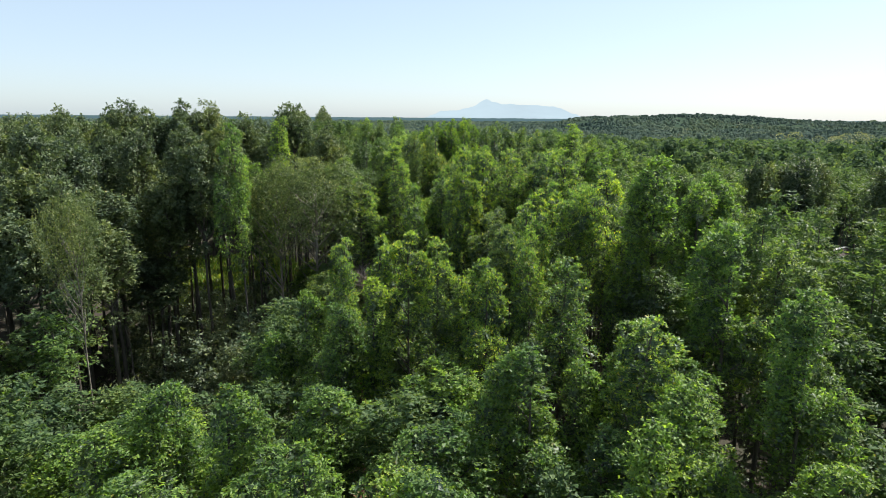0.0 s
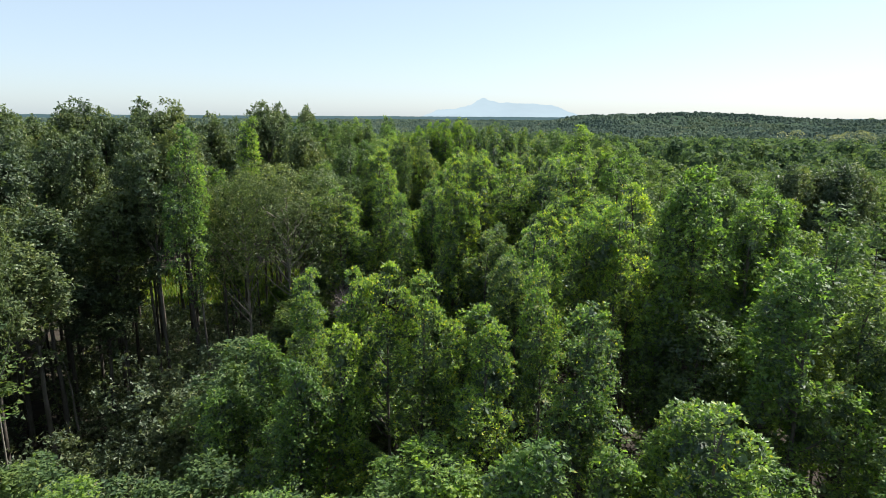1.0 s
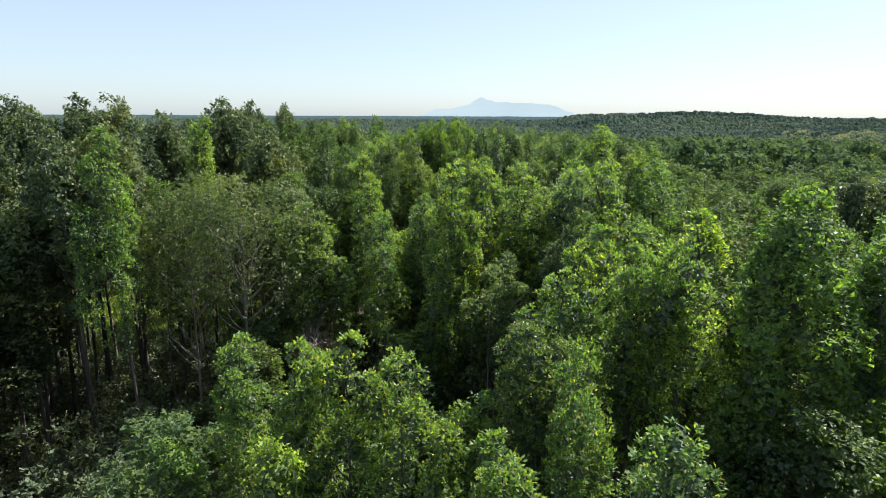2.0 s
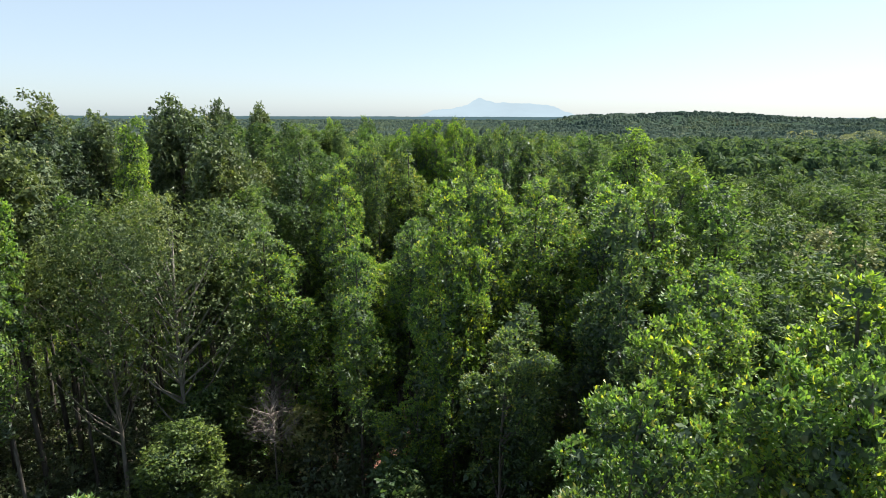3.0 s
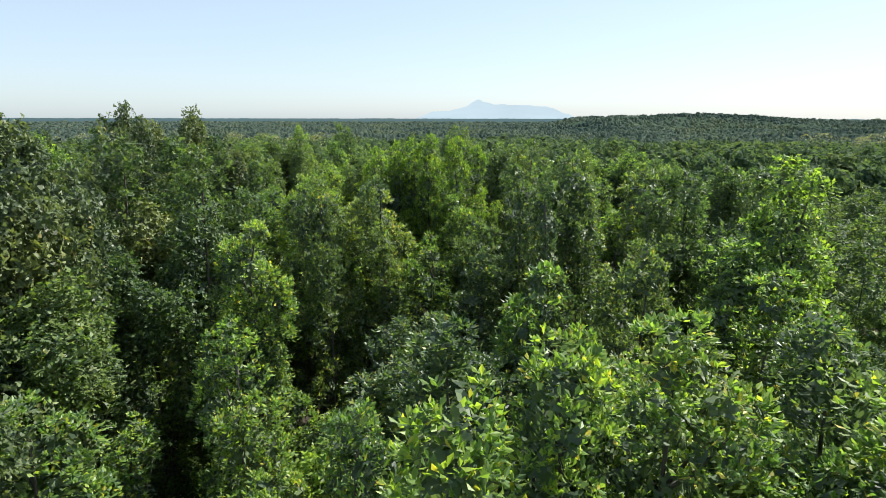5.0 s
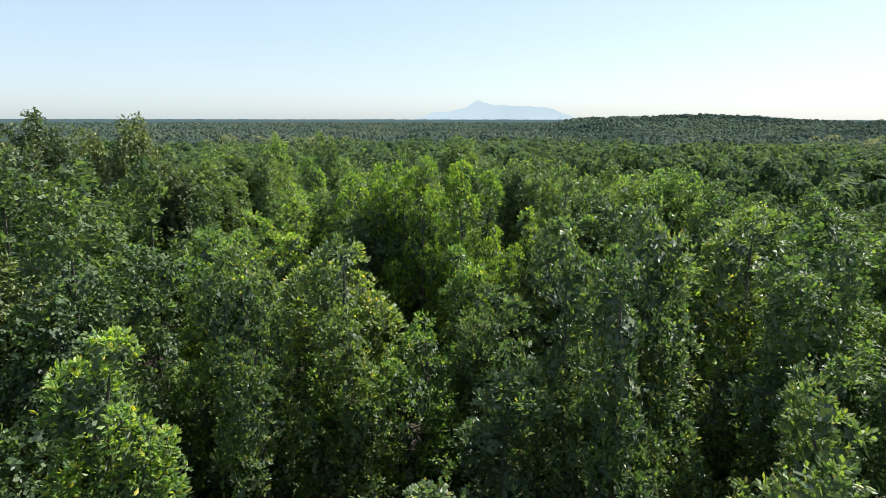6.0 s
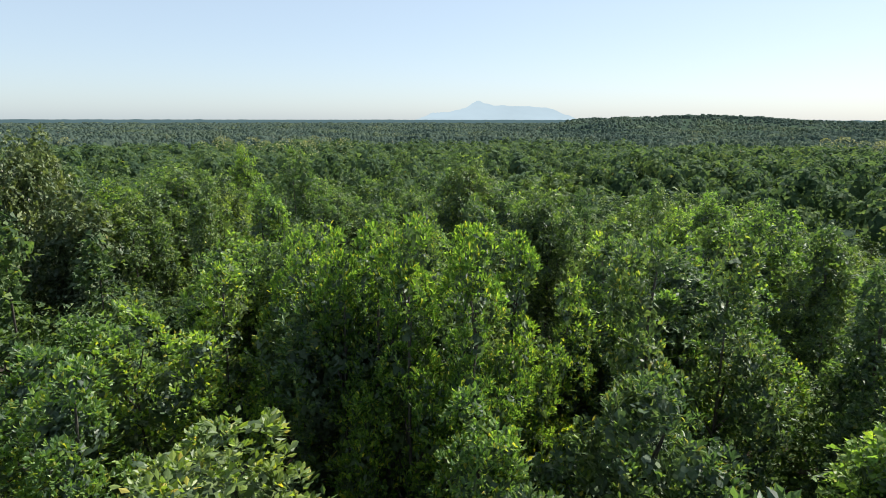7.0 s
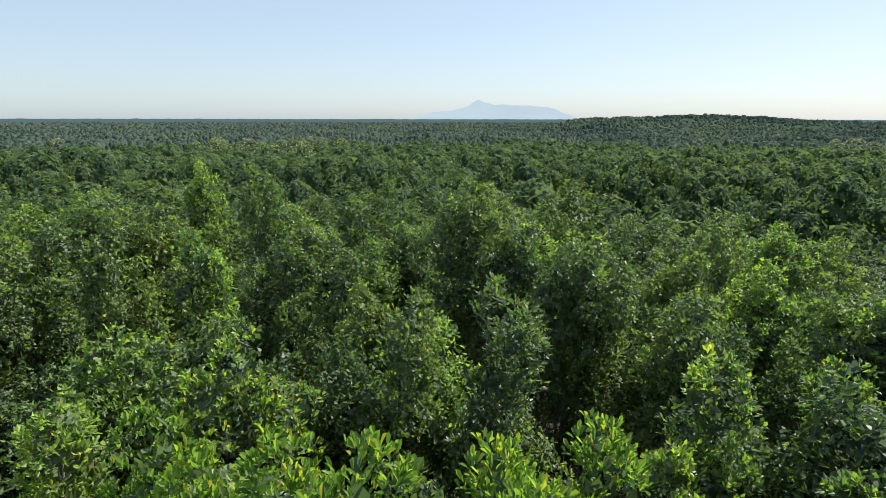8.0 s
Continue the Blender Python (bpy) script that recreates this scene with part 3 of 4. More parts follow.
MIDDLE = [(4.1, 25.2, 15.4, 0.85), (5.1, 25.8, 15.6, 0.9), (5.1, 32.0, 16.0, 1.0), (3.7, 34.8, 16.8, 1.1), (-0.8, 35.3, 15.4, 0.85), (-2.1, 36.0, 13.6, 0.75),
          (-6.0, 37.9, 13.4, 1.0), (2.2, 36.6, 16.9, 0.9), (-5.7, 36.2, 14.8, 1.1), (0.4, 32.7, 17.0, 0.95), (1.6, 33.4, 16.9, 0.95), (7.1, 29.8, 15.2, 1.05),
          (7.2, 32.3, 17.0, 1.1), (0.8, 31.6, 16.0, 0.8), (5.8, 33.4, 16.7, 1.2), (-2.2, 33.3, 14.7, 0.9), (-3.3, 40.2, 12.9, 0.9), (2.4, 31.1, 13.6, 1.1), (1.4, 48.0, 15.8, 0.9)]
FURTHER = [(4.4, 44.6, 18.2, 0.9), (2.9, 45.1, 17.9, 0.85), (-1.2, 45.7, 17.5, 0.9), (-4.7, 42.4, 16.6, 1.0), (9.2, 50.2, 17.4, 1.1),
           (13.3, 55.4, 17.1, 1.2), (15.4, 53.0, 16.6, 1.2), (-5.0, 56.0, 17.0, 1.0), (3.8, 51.7, 18.4, 0.95), (6.0, 53.4, 17.9, 1.0), (12.1, 58.6, 17.2, 1.1), (15.7, 59.7, 16.6, 1.1),
           (-0.2, 57.6, 17.8, 1.0), (0.9, 56.8, 18.3, 1.1), (-5.5, 58.2, 17.0, 1.1), (-1.8, 53.2, 17.6, 1.15), (-3.9, 58.0, 17.3, 1.05), (2.1, 60.3, 16.6, 1.0), (0.5, 53.9, 17.1, 0.9)]
LAST = [(-9.3, 60.3, 14.7, 1.2), (10.5, 60.2, 17.6, 1.1), (7.5, 65.0, 16.8, 1.1), (9.1, 64.1, 16.8, 1.1), (5.6, 60.3, 17.1, 0.95), (-13.0, 70.5, 18.0, 1.1), (-12.0, 68.0, 18.1, 1.2),
        (-5.7, 73.0, 17.2, 1.0), (-1.4, 71.4, 16.6, 1.0), (-0.4, 70.3, 17.0, 1.0), (-5.0, 74.1, 16.0, 1.0), (-10.6, 63.0, 17.7, 1.1), (-6.0, 62.8, 17.9, 1.0), (1.2, 67.5, 18.7, 1.0),
        (4.2, 63.0, 17.8, 1.0), (5.1, 65.7, 16.6, 1.0), (-5.2, 66.6, 17.0, 1.1), (-7.4, 54.8, 16.0, 1.1), (4.8, 57.0, 16.4, 1.0), (8.6, 60.8, 16.8, 1.0), (-15.2, 72.8, 17.6, 1.4), (-12.0, 77.0, 18.6, 0.8), (-7.0, 72.0, 18.9, 0.8)]
BEYOND = [(0.6, 87.0, 18.1, 0.9), (-3.6, 89.0, 17.9, 0.9), (-4.4, 90.5, 16.9, 1.2), (13.6, 71.6, 16.6, 1.2), (15.8, 70.6, 16.4, 1.2), (1.9, 66.1, 17.7, 1.0), (-1.9, 58.3, 16.8, 0.9)]
LOW = [(-4.4, 27.6, 7.6, 1.1), (-5.2, 29.4, 7.0, 1.1), (-3.6, 29.2, 7.6, 1.0), (-4.5, 31.2, 6.4, 1.0), (-6.8, 28.6, 7.8, 1.2), (-2.2, 27.4, 8.4, 1.1), (-7.4, 33.6, 6.6, 1.1),
       (-7.9, 34.6, 9.5, 0.9), (-8.0, 36.4, 10.0, 0.9), (-7.9, 32.2, 9.2, 1.0)]
STAND = [(-12.9, 45.2, 19.8, 1.0), (-14.2, 46.0, 19.6, 0.9), (-21.6, 44.0, 19.9, 1.1), (-19.4, 44.4, 20.0, 1.0), (-16.2, 59.1, 20.0, 0.85), (-15.1, 63.9, 19.8, 0.8), (-14.0, 61.6, 19.7, 0.7),
         (-9.7, 40.7, 18.2, 0.95), (-24.4, 43.0, 19.3, 1.0), (-23.3, 47.5, 19.2, 1.0), (-26.8, 44.6, 20.0, 1.1), (-29.0, 46.0, 19.5, 1.1), (-31.2, 44.2, 19.4, 1.1), (-17.0, 45.0, 19.0, 1.0), (-12.4, 61.0, 18.0, 0.9), (-18.6, 66.6, 19.2, 0.9), (25.4, 41.0, 16.2, 1.1), (27.9, 42.6, 15.9, 1.0), (23.6, 41.6, 15.6, 1.0), (33.4, 42.8, 15.7, 1.1)]

plan = []          # x, y of every tree, so that none grows into another
used = {}
layout_rng = random.Random(21)


def plant(protos, x, y, top, wide):
    """The prototype itself is the first tree of its shape; later ones are copies."""
    i = layout_rng.randrange(len(protos))
    i = next((k for k, q in enumerate(protos) if q.name not in used), i)
    m = planted(x, y, top, wide, layout_rng.uniform(0, 360), (layout_rng.uniform(-1.5, 1.5), layout_rng.uniform(-1.5, 1.5)))
    key = protos[i].name
    if key not in used:
        used[key] = True
        protos[i].matrix_basis = m
    else:
        s = protos[i].scale
        copy_thing(protos[i], m @ Matrix.Diagonal((1 / s[0], 1 / s[1], 1 / s[2], 1)))
    plan.append((x, y))


def passed_at(x, y, top):
    """How near the flight passes a tree top before the tree drops out of sight beside or below."""
    return max(abs(x - 0.5) / 0.74, (19.6 - top) / 0.71, y - 48.2)


def pick_grade(brighter, x, y, top, fine):
    """The trees to copy from: single leaves where the flight passes close, sprays further off."""
    near = passed_at(x, y, top)
    if near < fine:
        return young if brighter else mangroves
    if near < 19.0:
        return young_mid if brighter else mangroves_mid
    return young_far if brighter else mangroves_far


def free(x, y, gap):
    return all((x - a) ** 2 + (y - b) ** 2 > gap * gap for a, b in plan)


for x, y, top, wide in ((-0.35, 51.9, 18.6, 0.9), (-1.2, 52.2, 18.4, 0.9), (0.45, 51.6, 18.5, 0.85)):
    plant(shoots, x, y, top, wide)
for x, y, top, wide in ((-5.4, 52.0, 16.9, 1.1), (-5.1, 49.9, 16.8, 1.0), (-6.8, 51.0, 16.6, 1.1), (-4.0, 47.4, 16.2, 1.0)):
    plant(young, x, y, top, wide)
for x, y, top, wide in NEAR_START + BESIDE + AMONG + MIDDLE + FURTHER + LAST + BEYOND + LOW:
    # young leaves also stand in for sunlit crowns, duller ones for shaded sides
    brighter = (y < 37 or x < -3 and y < 58 or layout_rng.random() < (0.45 if y < 49 else 0.2)) and (x < -3 or not 42 < y < 49) and top > (10 if y > 24 else 6) and x < (12 if y < 25 else 9) and not (0.5 < x < 3 and 26 < y < 37 and top < 15)
    if y > 49 and layout_rng.random() < 0.55:
        plant(domes if passed_at(x, y, top) < 9.0 else domes_mid, x, y, top, wide)
    else:
        plant(pick_grade(brighter, x, y, top, 9.5), x, y, top, wide * (1.1 if 28 < y < 46 and abs(x) < 8 else 1.0))
pale_tree = [tree_thing("pale_tree", tree_shape(71, 'round', 1.8, 8.0, 40, 26, 4, 0.22, 0.17, 0.12, 10, 0.6, True), LEAF_PALE, BARK, "pale grey-green tree standing out among the mangroves", "tree", "")]
for x, y, top, wide in ((19.4, 43.0, 13.6, 1.2), (-4.9, 35.7, 8.0, 0.6), (-5.6, 36.4, 6.8, 0.45)):
    plant(pale_tree, x, y, top, wide)
for x, y, top, wide in STAND:
    plant(talls, x, y, top, wide)
for x, y, top, wide in ((-9.2, 34.8, 16.3, 1.05), (-11.4, 34.6, 15.4, 0.85), (-17.7, 23.0, 15.2, 0.42)):
    plant(olives, x, y, top, wide)
for x, y, top, wide in ((-18.6, 27.0, 13.2, 1.2), (-20.4, 30.8, 14.4, 1.2), (22.1, 40.4, 16.0, 0.75)):
    plant(talls, x, y, top, wide)

# fill of the canopy: nearest trees as things, the rest as woodland
woods_spots, tall_spots, low_spots = [], [], []
n_near = 0
step = 2.15
for j in range(int(-12 / step), int(112 / step)):
    for i in range(int(-80 / step), int(80 / step)):
        cell_rng = random.Random(1000 * j + i)
        x = (i + 0.5 * (j % 2)) * step + cell_rng.uniform(-0.62, 0.62)
        y = j * step * 0.92 + cell_rng.uniform(-0.6, 0.6)
        pick = cell_rng.random()
        swell = cell_rng.gauss(-0.5, 0.95)
        if abs(x) > 7 + 0.82 * max(0, y + 4) or y > 104 or y < 2:
            continue
        if in_clearing(x, y) or in_hollow(x, y) and pick > 0.45 or by_walkway(x, y, 0.6 if 27 < y < 37 else 1.3):
            continue
        if abs(x) > 10 or y > 49:
            swell = (1.2 if x > 10 else 1.4) * swell
        if abs(x) > 11 and y > 22 and pick > 0.72:
            continue
        top = min(18.4, float(canopy_top(x, y)) - 0.5 + swell)
        if y < 5:
            top = min(top, 9.5)
        if abs(x - 0.5) < 3.5:
            top = min(top, 16.0 if y < 38 else 14.2 if y < 44 else 15.4 if y < 47.5 else 16.8)
        if -12 < x < -0.6 and 20 < y < 34:
            top = min(top, 17.6 - (y - 14) * 0.62 - cell_rng.random() * 1.5, 10.0)
        if 24 < y < 56 and 0.625 < (x - 0.3) / (y + 3.35) < 0.70:
            top = min(top, 18.2 - 0.215 * (y + 3.35))
            if top < 5:
                continue
        if -7.2 < x < -3.2 and 32.6 < y < 37.6:
            continue
        # sun falls on the dead shrub through here
        if -5 < x < 3 and abs(y - 35.5 - 0.73 * (x + 5.2)) < 1.7:
            top = min(top, 6.6 + 1.64 * (x + 5.2))
        if -14 < x < -2.5 and 14 < y <= 20:
            top = min(top, 8.3)
        if -0.6 < x < 2.6 and 23 < y < 31.5:
            top = min(top, 9.5)
        if in_hollow(x, y):
            if y > 31 and free(x, y, 1.7):
                tall_spots.append((x, y, min(18.4, 17.8 + swell)))
                plan.append((x, y))
            continue
        if 9 < y < 21 and -0.20 < (x - 0.3) / (y + 3.35) < -0.13:
            continue
        if in_cut(x, y) or not free(x, y, 1.6 if y < 49 else 1.9) or y > 49 and pick > 0.8:
            continue
        rise = max(0.0, (x + 3.9) / 0.68)      # the sun reaches the boardwalk through here
        if -2 < x < 7 and abs(y - 41.6 - 0.49 * rise) < 1.2 and top > rise:
            continue
        in_stand = x < -9 and 36 < y < 51 or x < -14 and 25 < y < 60
        near = passed_at(x, y, top) < (13.0 if y < 62 else 26.0) and y > 3.5 and n_near < 260
        if in_stand:
            tall_spots.append((x, y, min(18.7, top + (0.4 if y > 36 else 1.6))))
            plan.append((x, y))
        elif near:
            # here too the brighter leaves are kept off the shaded stretch
            brighter = y < 18 or cell_rng.random() < (0.4 if 30 < y < 42 and x > 0 else 0.22) and not 42 < y < 49
            wide = cell_rng.uniform(0.85, 1.3)
            if y > 49 and cell_rng.random() < 0.5:
                plant(domes if passed_at(x, y, top) < 8.0 else domes_mid, x, y, top, wide)
            else:
                plant(pick_grade(brighter, x, y, top, 8.5), x, y, top, wide)
            n_near += 1
        else:
            woods_spots.append((x, y, top, cell_rng.uniform(1.0, 1.45) * (1.25 if y > 78 else 1.0)))
            plan.append((x, y))

# low trees that close the gap round the boardwalk
for _ in range(900):
    x, y = layout_rng.uniform(-11, 6), layout_rng.uniform(30, 60)
    d = y - 15
    sight = -0.25 * d < x - 0.7 < -0.055 * d and 33 < y < 49
    rise = (x + 3.9) / 0.68
    if by_walkway(x, y, 1.1) or sight or -3 < x < 3.5 and abs(y - 41.8 - 0.49 * rise) < 2.2 or in_clearing(x, y) or not free(x, y, 0.95) or len(low_spots) >= 84 or y < 36 and x < -0.3:
        continue
    low_spots.append((x, y))
    plant(young_mid if x < 0 and layout_rng.random() < 0.5 else mangroves_mid, x, y, layout_rng.uniform(5.0, 9.5) + (1.5 if x > 0 else 0.0), layout_rng.uniform(0.8, 1.15))

tall_spots.sort(key=lambda s: s[1])
for x, y, top in tall_spots[:84]:
    pick = layout_rng.random() if x > -15 else 1
    plant(young_mid if pick < 0.28 else mangroves_mid if pick < 0.5 else talls, x, y, top, layout_rng.uniform(0.8, 1.1))
woods_tall = tall_spots[84:]
LATE = [(-2.1, 15.2, 9.2, 0.9), (-2.4, 19.3, 8.4, 1.0), (-3.1, 20.6, 7.6, 0.9), (4.4, 56.0, 17.4, 1.0), (6.8, 57.0, 17.0, 1.0), (5.6, 54.2, 16.4, 1.0), (3.2, 54.6, 16.6, 0.9), (8.4, 56.4, 16.4, 1.0), (-2.2, 47.0, 15.7, 1.0), (0.4, 46.8, 15.5, 0.95), (1.0, 49.6, 16.4, 0.95), (8.4, 14.4, 9.6, 1.0), (-0.2, 31.6, 10.6, 0.85)]
for x, y, top, wide in LATE:
    plant(young, x, y, top, wide)
for x, y, top, wide in ((-20.2, 36.0, 10.5, 1.2), (-22.2, 39.4, 11.0, 1.2), (-24.4, 43.2, 11.5, 1.2), (-26.8, 47.0, 12.0, 1.2), (-19.0, 32.6, 10.0, 1.2), (-29.4, 51.0, 12.0, 1.2), (-22.8, 35.2, 12.5, 1.2)):
    plant(talls, x, y, top, wide)
for x, y, top, wide in ((0.95, 52.0, 18.4, 0.8), (-1.8, 52.4, 18.3, 0.8), (-2.4, 52.9, 18.0, 0.9), (1.5, 52.8, 18.1, 0.85)):
    plant(shoots, x, y, top, wide)


def woodland(name, spots, shapes, leaf, bark, label):
    """Many trees in one mesh for the crowns, and one for the stems."""
    rng = np.random.default_rng(77)
    crowns, stems = [], []
    for x, y, top, wide in spots:
        trunk, crown, _ = shapes[rng.integers(len(shapes))]
        a = rng.uniform(0, 2 * np.pi)
        c, s = np.cos(a), np.sin(a)
        k = top / NOMINAL
        turn = np.array([[c * wide, s * wide, 0], [-s * wide, c * wide, 0], [0, 0, k]])
        at = np.array([x, y, -0.05])
        crowns.append((crown[0] @ turn + at, crown[1]))
        stems.append((trunk[0] @ turn + at, trunk[1]))
    ob = tagged(new(name, mesh_of(name, *merged(crowns), leaf)), label, "trees", kind="stuff")
    part("stems", mesh_of("stems", *merged(stems), bark, True), ob, "thin grey-brown stems")


beside = [s for s in woods_spots if s[1] < 78 and abs(s[0] - 0.5) < 15]
around = [s for s in woods_spots if s[1] < 78 and abs(s[0] - 0.5) >= 15]
ahead = [s for s in woods_spots if s[1] >= 78]
coarse_tall = [stand(41 + i, 2) for i in range(3)]
woodland("mangrove_woodland", beside, [leafy(11 + i, 2) for i in range(6)], LEAF_WOODS, BARK, "dense green mangrove woodland beside the flight line")
woodland("outer_woodland", around, [leafy(11 + i, 3) for i in range(6)], LEAF_WOODS, BARK, "dense green mangrove woodland to both sides")
woodland("farther_woodland", ahead, [tree_shape(81 + i, 'column', 1.35, 9.2, 22, 12, 3, 0.31, 0.26, 0.10, 0, 0.8, True, 4, core=7) for i in range(5)], LEAF_WOODS, BARK, "dense green mangrove woodland further ahead")
if woods_tall:
    woodland("stand_woodland", [(x, y, t, 1.0) for x, y, t in woods_tall], coarse_tall, LEAF_DARK, BARK, "dark tall trees behind the stand")


# the forest goes on behind the start and to both sides
back_spots = []
for j in range(-9, 15):
    for i in range(-14, 15):
        x, y = (i + 0.5 * (j % 2)) * 3.2 + layout_rng.uniform(-0.9, 0.9), j * 3.0 + layout_rng.uniform(-0.9, 0.9)
        if (abs(x) > 7 + 0.82 * max(0, y + 4) or y < 2) and free(x, y, 1.9):
            back_spots.append((x, y, layout_rng.uniform(8.6, 11.6), layout_rng.uniform(1.3, 1.8)))
woodland("rear_woodland", back_spots, [leafy(11 + i, 4) for i in range(6)], LEAF_WOODS, BARK, "dense green mangrove woodland behind the flight's start")


# ---- far canopy ----
def far_top(x, y):
    """Height of the far canopy: it sinks with distance, then rises to a wooded ridge."""
    d = np.hypot(x, y)
    h = 12.0 - 4.6 * smooth_step((d - 110) / 260) + 1.2 * ripple(x, y, 21.0, 0.5) + 0.9 * ripple(x, y, 9.0, 3.0)
    ridge = smooth_step((x - 60) / 130) * (1 - 0.25 * smooth_step((x - 345) / 70)) * np.exp(-((y - 770) / 130) ** 2)
    hill = np.exp(-(((x - 320) / 110) ** 2 + ((y - 760) / 110) ** 2))
    return h + 14.6 * ridge + 4.0 * hill


def lumpy(rng, cx, cy, cz, cr, tall, around, levels):
    """Uneven crown bodies, one for each centre: rings of knobbly corners closed at the top."""
    n = len(cx)
    a = np.arange(around) * 2 * np.pi / around
    e = np.radians(np.linspace(-38, 66, levels))
    bump = rng.uniform(0.70, 1.14, (n, levels, around))
    ring = cr[:, None, None] * bump * np.cos(e)[None, :, None]
    x = cx[:, None, None] + ring * np.cos(a)[None, None, :]
    y = cy[:, None, None] + ring * np.sin(a)[None, None, :]
    z = cz[:, None, None] + (cr * tall)[:, None, None] * bump * np.sin(e)[None, :, None]
    body = np.stack([x, y, z], -1).reshape(n, levels * around, 3)
    cap = np.stack([cx + 0.1 * cr, cy, cz + cr * tall * rng.uniform(0.85, 1.1, n)], -1)[:, None]
    v = np.concatenate([body, cap], 1)
    per = levels * around + 1
    f = []
    for k in range(levels - 1):
        for m in range(around):
            p, q = k * around + m, k * around + (m + 1) % around
            f += [(p, q, q + around), (p, q + around, p + around)]
    top = (levels - 1) * around
    f += [(top + m, top + (m + 1) % around, per - 1) for m in range(around)]
    f = np.array(f)
    return v.reshape(-1, 3), (f[None] + per * np.arange(n)[:, None, None]).reshape(-1, 3)


def far_canopy():
    rng = np.random.default_rng(5)
    # an uneven sheet below the crowns, its dark colour standing for the shade between them
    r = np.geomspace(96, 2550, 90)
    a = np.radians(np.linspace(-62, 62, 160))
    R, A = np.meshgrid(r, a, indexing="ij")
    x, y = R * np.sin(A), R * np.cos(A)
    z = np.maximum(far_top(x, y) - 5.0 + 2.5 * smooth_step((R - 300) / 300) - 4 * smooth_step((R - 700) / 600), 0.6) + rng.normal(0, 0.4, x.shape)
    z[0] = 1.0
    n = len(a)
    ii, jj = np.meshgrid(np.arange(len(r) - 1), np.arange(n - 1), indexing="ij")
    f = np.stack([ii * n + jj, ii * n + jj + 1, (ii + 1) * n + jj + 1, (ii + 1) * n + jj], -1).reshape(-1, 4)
    floor = tagged(new("far_forest", mesh_of("far_forest", np.stack([x, y, z], -1).reshape(-1, 3), f[:, ::-1], LEAF_GAP_SHADE)),
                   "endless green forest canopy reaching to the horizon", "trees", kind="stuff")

    def spots(near, far, gap, span, stride):
        """Jittered places in a fan, about one crown's width apart, the gap growing with distance."""
        xs, ys, d = [], [], near
        while d < far:
            g = gap(d)
            t = np.arange(math.radians(span[0]), math.radians(span[1]), g / d)
            t = t + rng.uniform(-0.6, 0.6, len(t)) * g / d
            dd = d + rng.uniform(-0.6, 0.6, len(t)) * g * max(1.0, stride)
            xs.append(dd * np.sin(t))
            ys.append(dd * np.cos(t))
            d += g * stride
        xs, ys = np.concatenate(xs), np.concatenate(ys)
        keep = rng.random(len(xs)) < (0.72 if stride > 1 else 1.0)
        return xs[keep], ys[keep]

    def crowns(near, far, gap, span, sprays, around, levels, rough, size=0.30, stride=0.85, flat=False, slim=1.0):
        cx, cy = spots(near, far, gap, span, stride)
        count = len(cx)
        d = np.hypot(cx, cy)
        g = np.array([gap(q) for q in d])
        big = rng.random(count) < 0.14
        cr = g * rng.uniform(0.36, 0.64, count) * np.where(big, 1.35, 1.0)
        tall = rng.uniform(0.8, 1.6, count) * slim
        if flat:
            cr, tall = cr * np.exp(rng.normal(0.3, 0.42, count)), rng.uniform(0.4, 0.9, count)
        ct = far_top(cx, cy) + np.clip(rng.normal(-0.6, rough, count), -3.2, 2.6) + np.where(big, 0.8, 0.0)
        ct = np.where(d > 1000, np.minimum(ct, far_top(cx, cy) + 1.0), ct)
        cz = ct - cr * tall
        body = lumpy(rng, cx, cy, cz, cr * (0.66 if sprays else 1.0), tall, around, levels)
        if not sprays:
            return body, None
        k = np.repeat(np.arange(count), sprays)
        w = unit(rng.normal(size=(len(k), 3)) + np.array([0, -0.3, 0.6]))
        p = np.stack([cx[k], cy[k], cz[k]], 1) + w * cr[k][:, None] * np.stack([np.ones(len(k)), np.ones(len(k)), tall[k]], 1) * rng.uniform(0.80, 1.0, (len(k), 1))
        out = unit(w / np.stack([np.ones(len(k)), np.ones(len(k)), tall[k]], 1) + 0.22 * rng.normal(size=w.shape))
        along = unit(np.cross(out, rng.normal(size=out.shape)) + 0.2 * out)
        across = np.cross(along, out)
        sz = (size * cr[k] * rng.uniform(0.6, 1.3, len(k)))[:, None]
        v = np.stack([p - along * sz * 0.6, p + (along * 0.5 + across * 0.6) * sz, p + (along * 0.5 - across * 0.6) * sz], 1).reshape(-1, 3)
        return body, (v, np.arange(len(v)).reshape(-1, 3))

    groups = [crowns(99, 185, lambda d: 4.0, (-46, 46), 110, 6, 3, 1.3, 0.30, slim=1.15), crowns(186, 400, lambda d: 4.8 + (d - 186) * 0.016, (-42, 43), 40, 6, 3, 1.0, 0.34, slim=0.9),
              crowns(42, 112, lambda d: 5.2, (58, 302), 24, 7, 4, 1.2, 0.3), crowns(46, 112, lambda d: 4.8, (45, 58), 24, 7, 4, 1.2, 0.3), crowns(46, 112, lambda d: 4.8, (-58, -45), 24, 7, 4, 1.2, 0.3)]
    part("crowns", mesh_of("crowns", *merged([g[0] for g in groups]), LEAF_BODY, True), floor)
    part("leaf_sprays", mesh_of("leaf_sprays", *merged([g[1] for g in groups]), LEAF_FAR), floor)
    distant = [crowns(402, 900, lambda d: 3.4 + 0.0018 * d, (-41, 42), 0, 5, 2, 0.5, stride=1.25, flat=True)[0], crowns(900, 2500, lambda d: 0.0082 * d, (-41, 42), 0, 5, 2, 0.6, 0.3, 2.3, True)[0]]
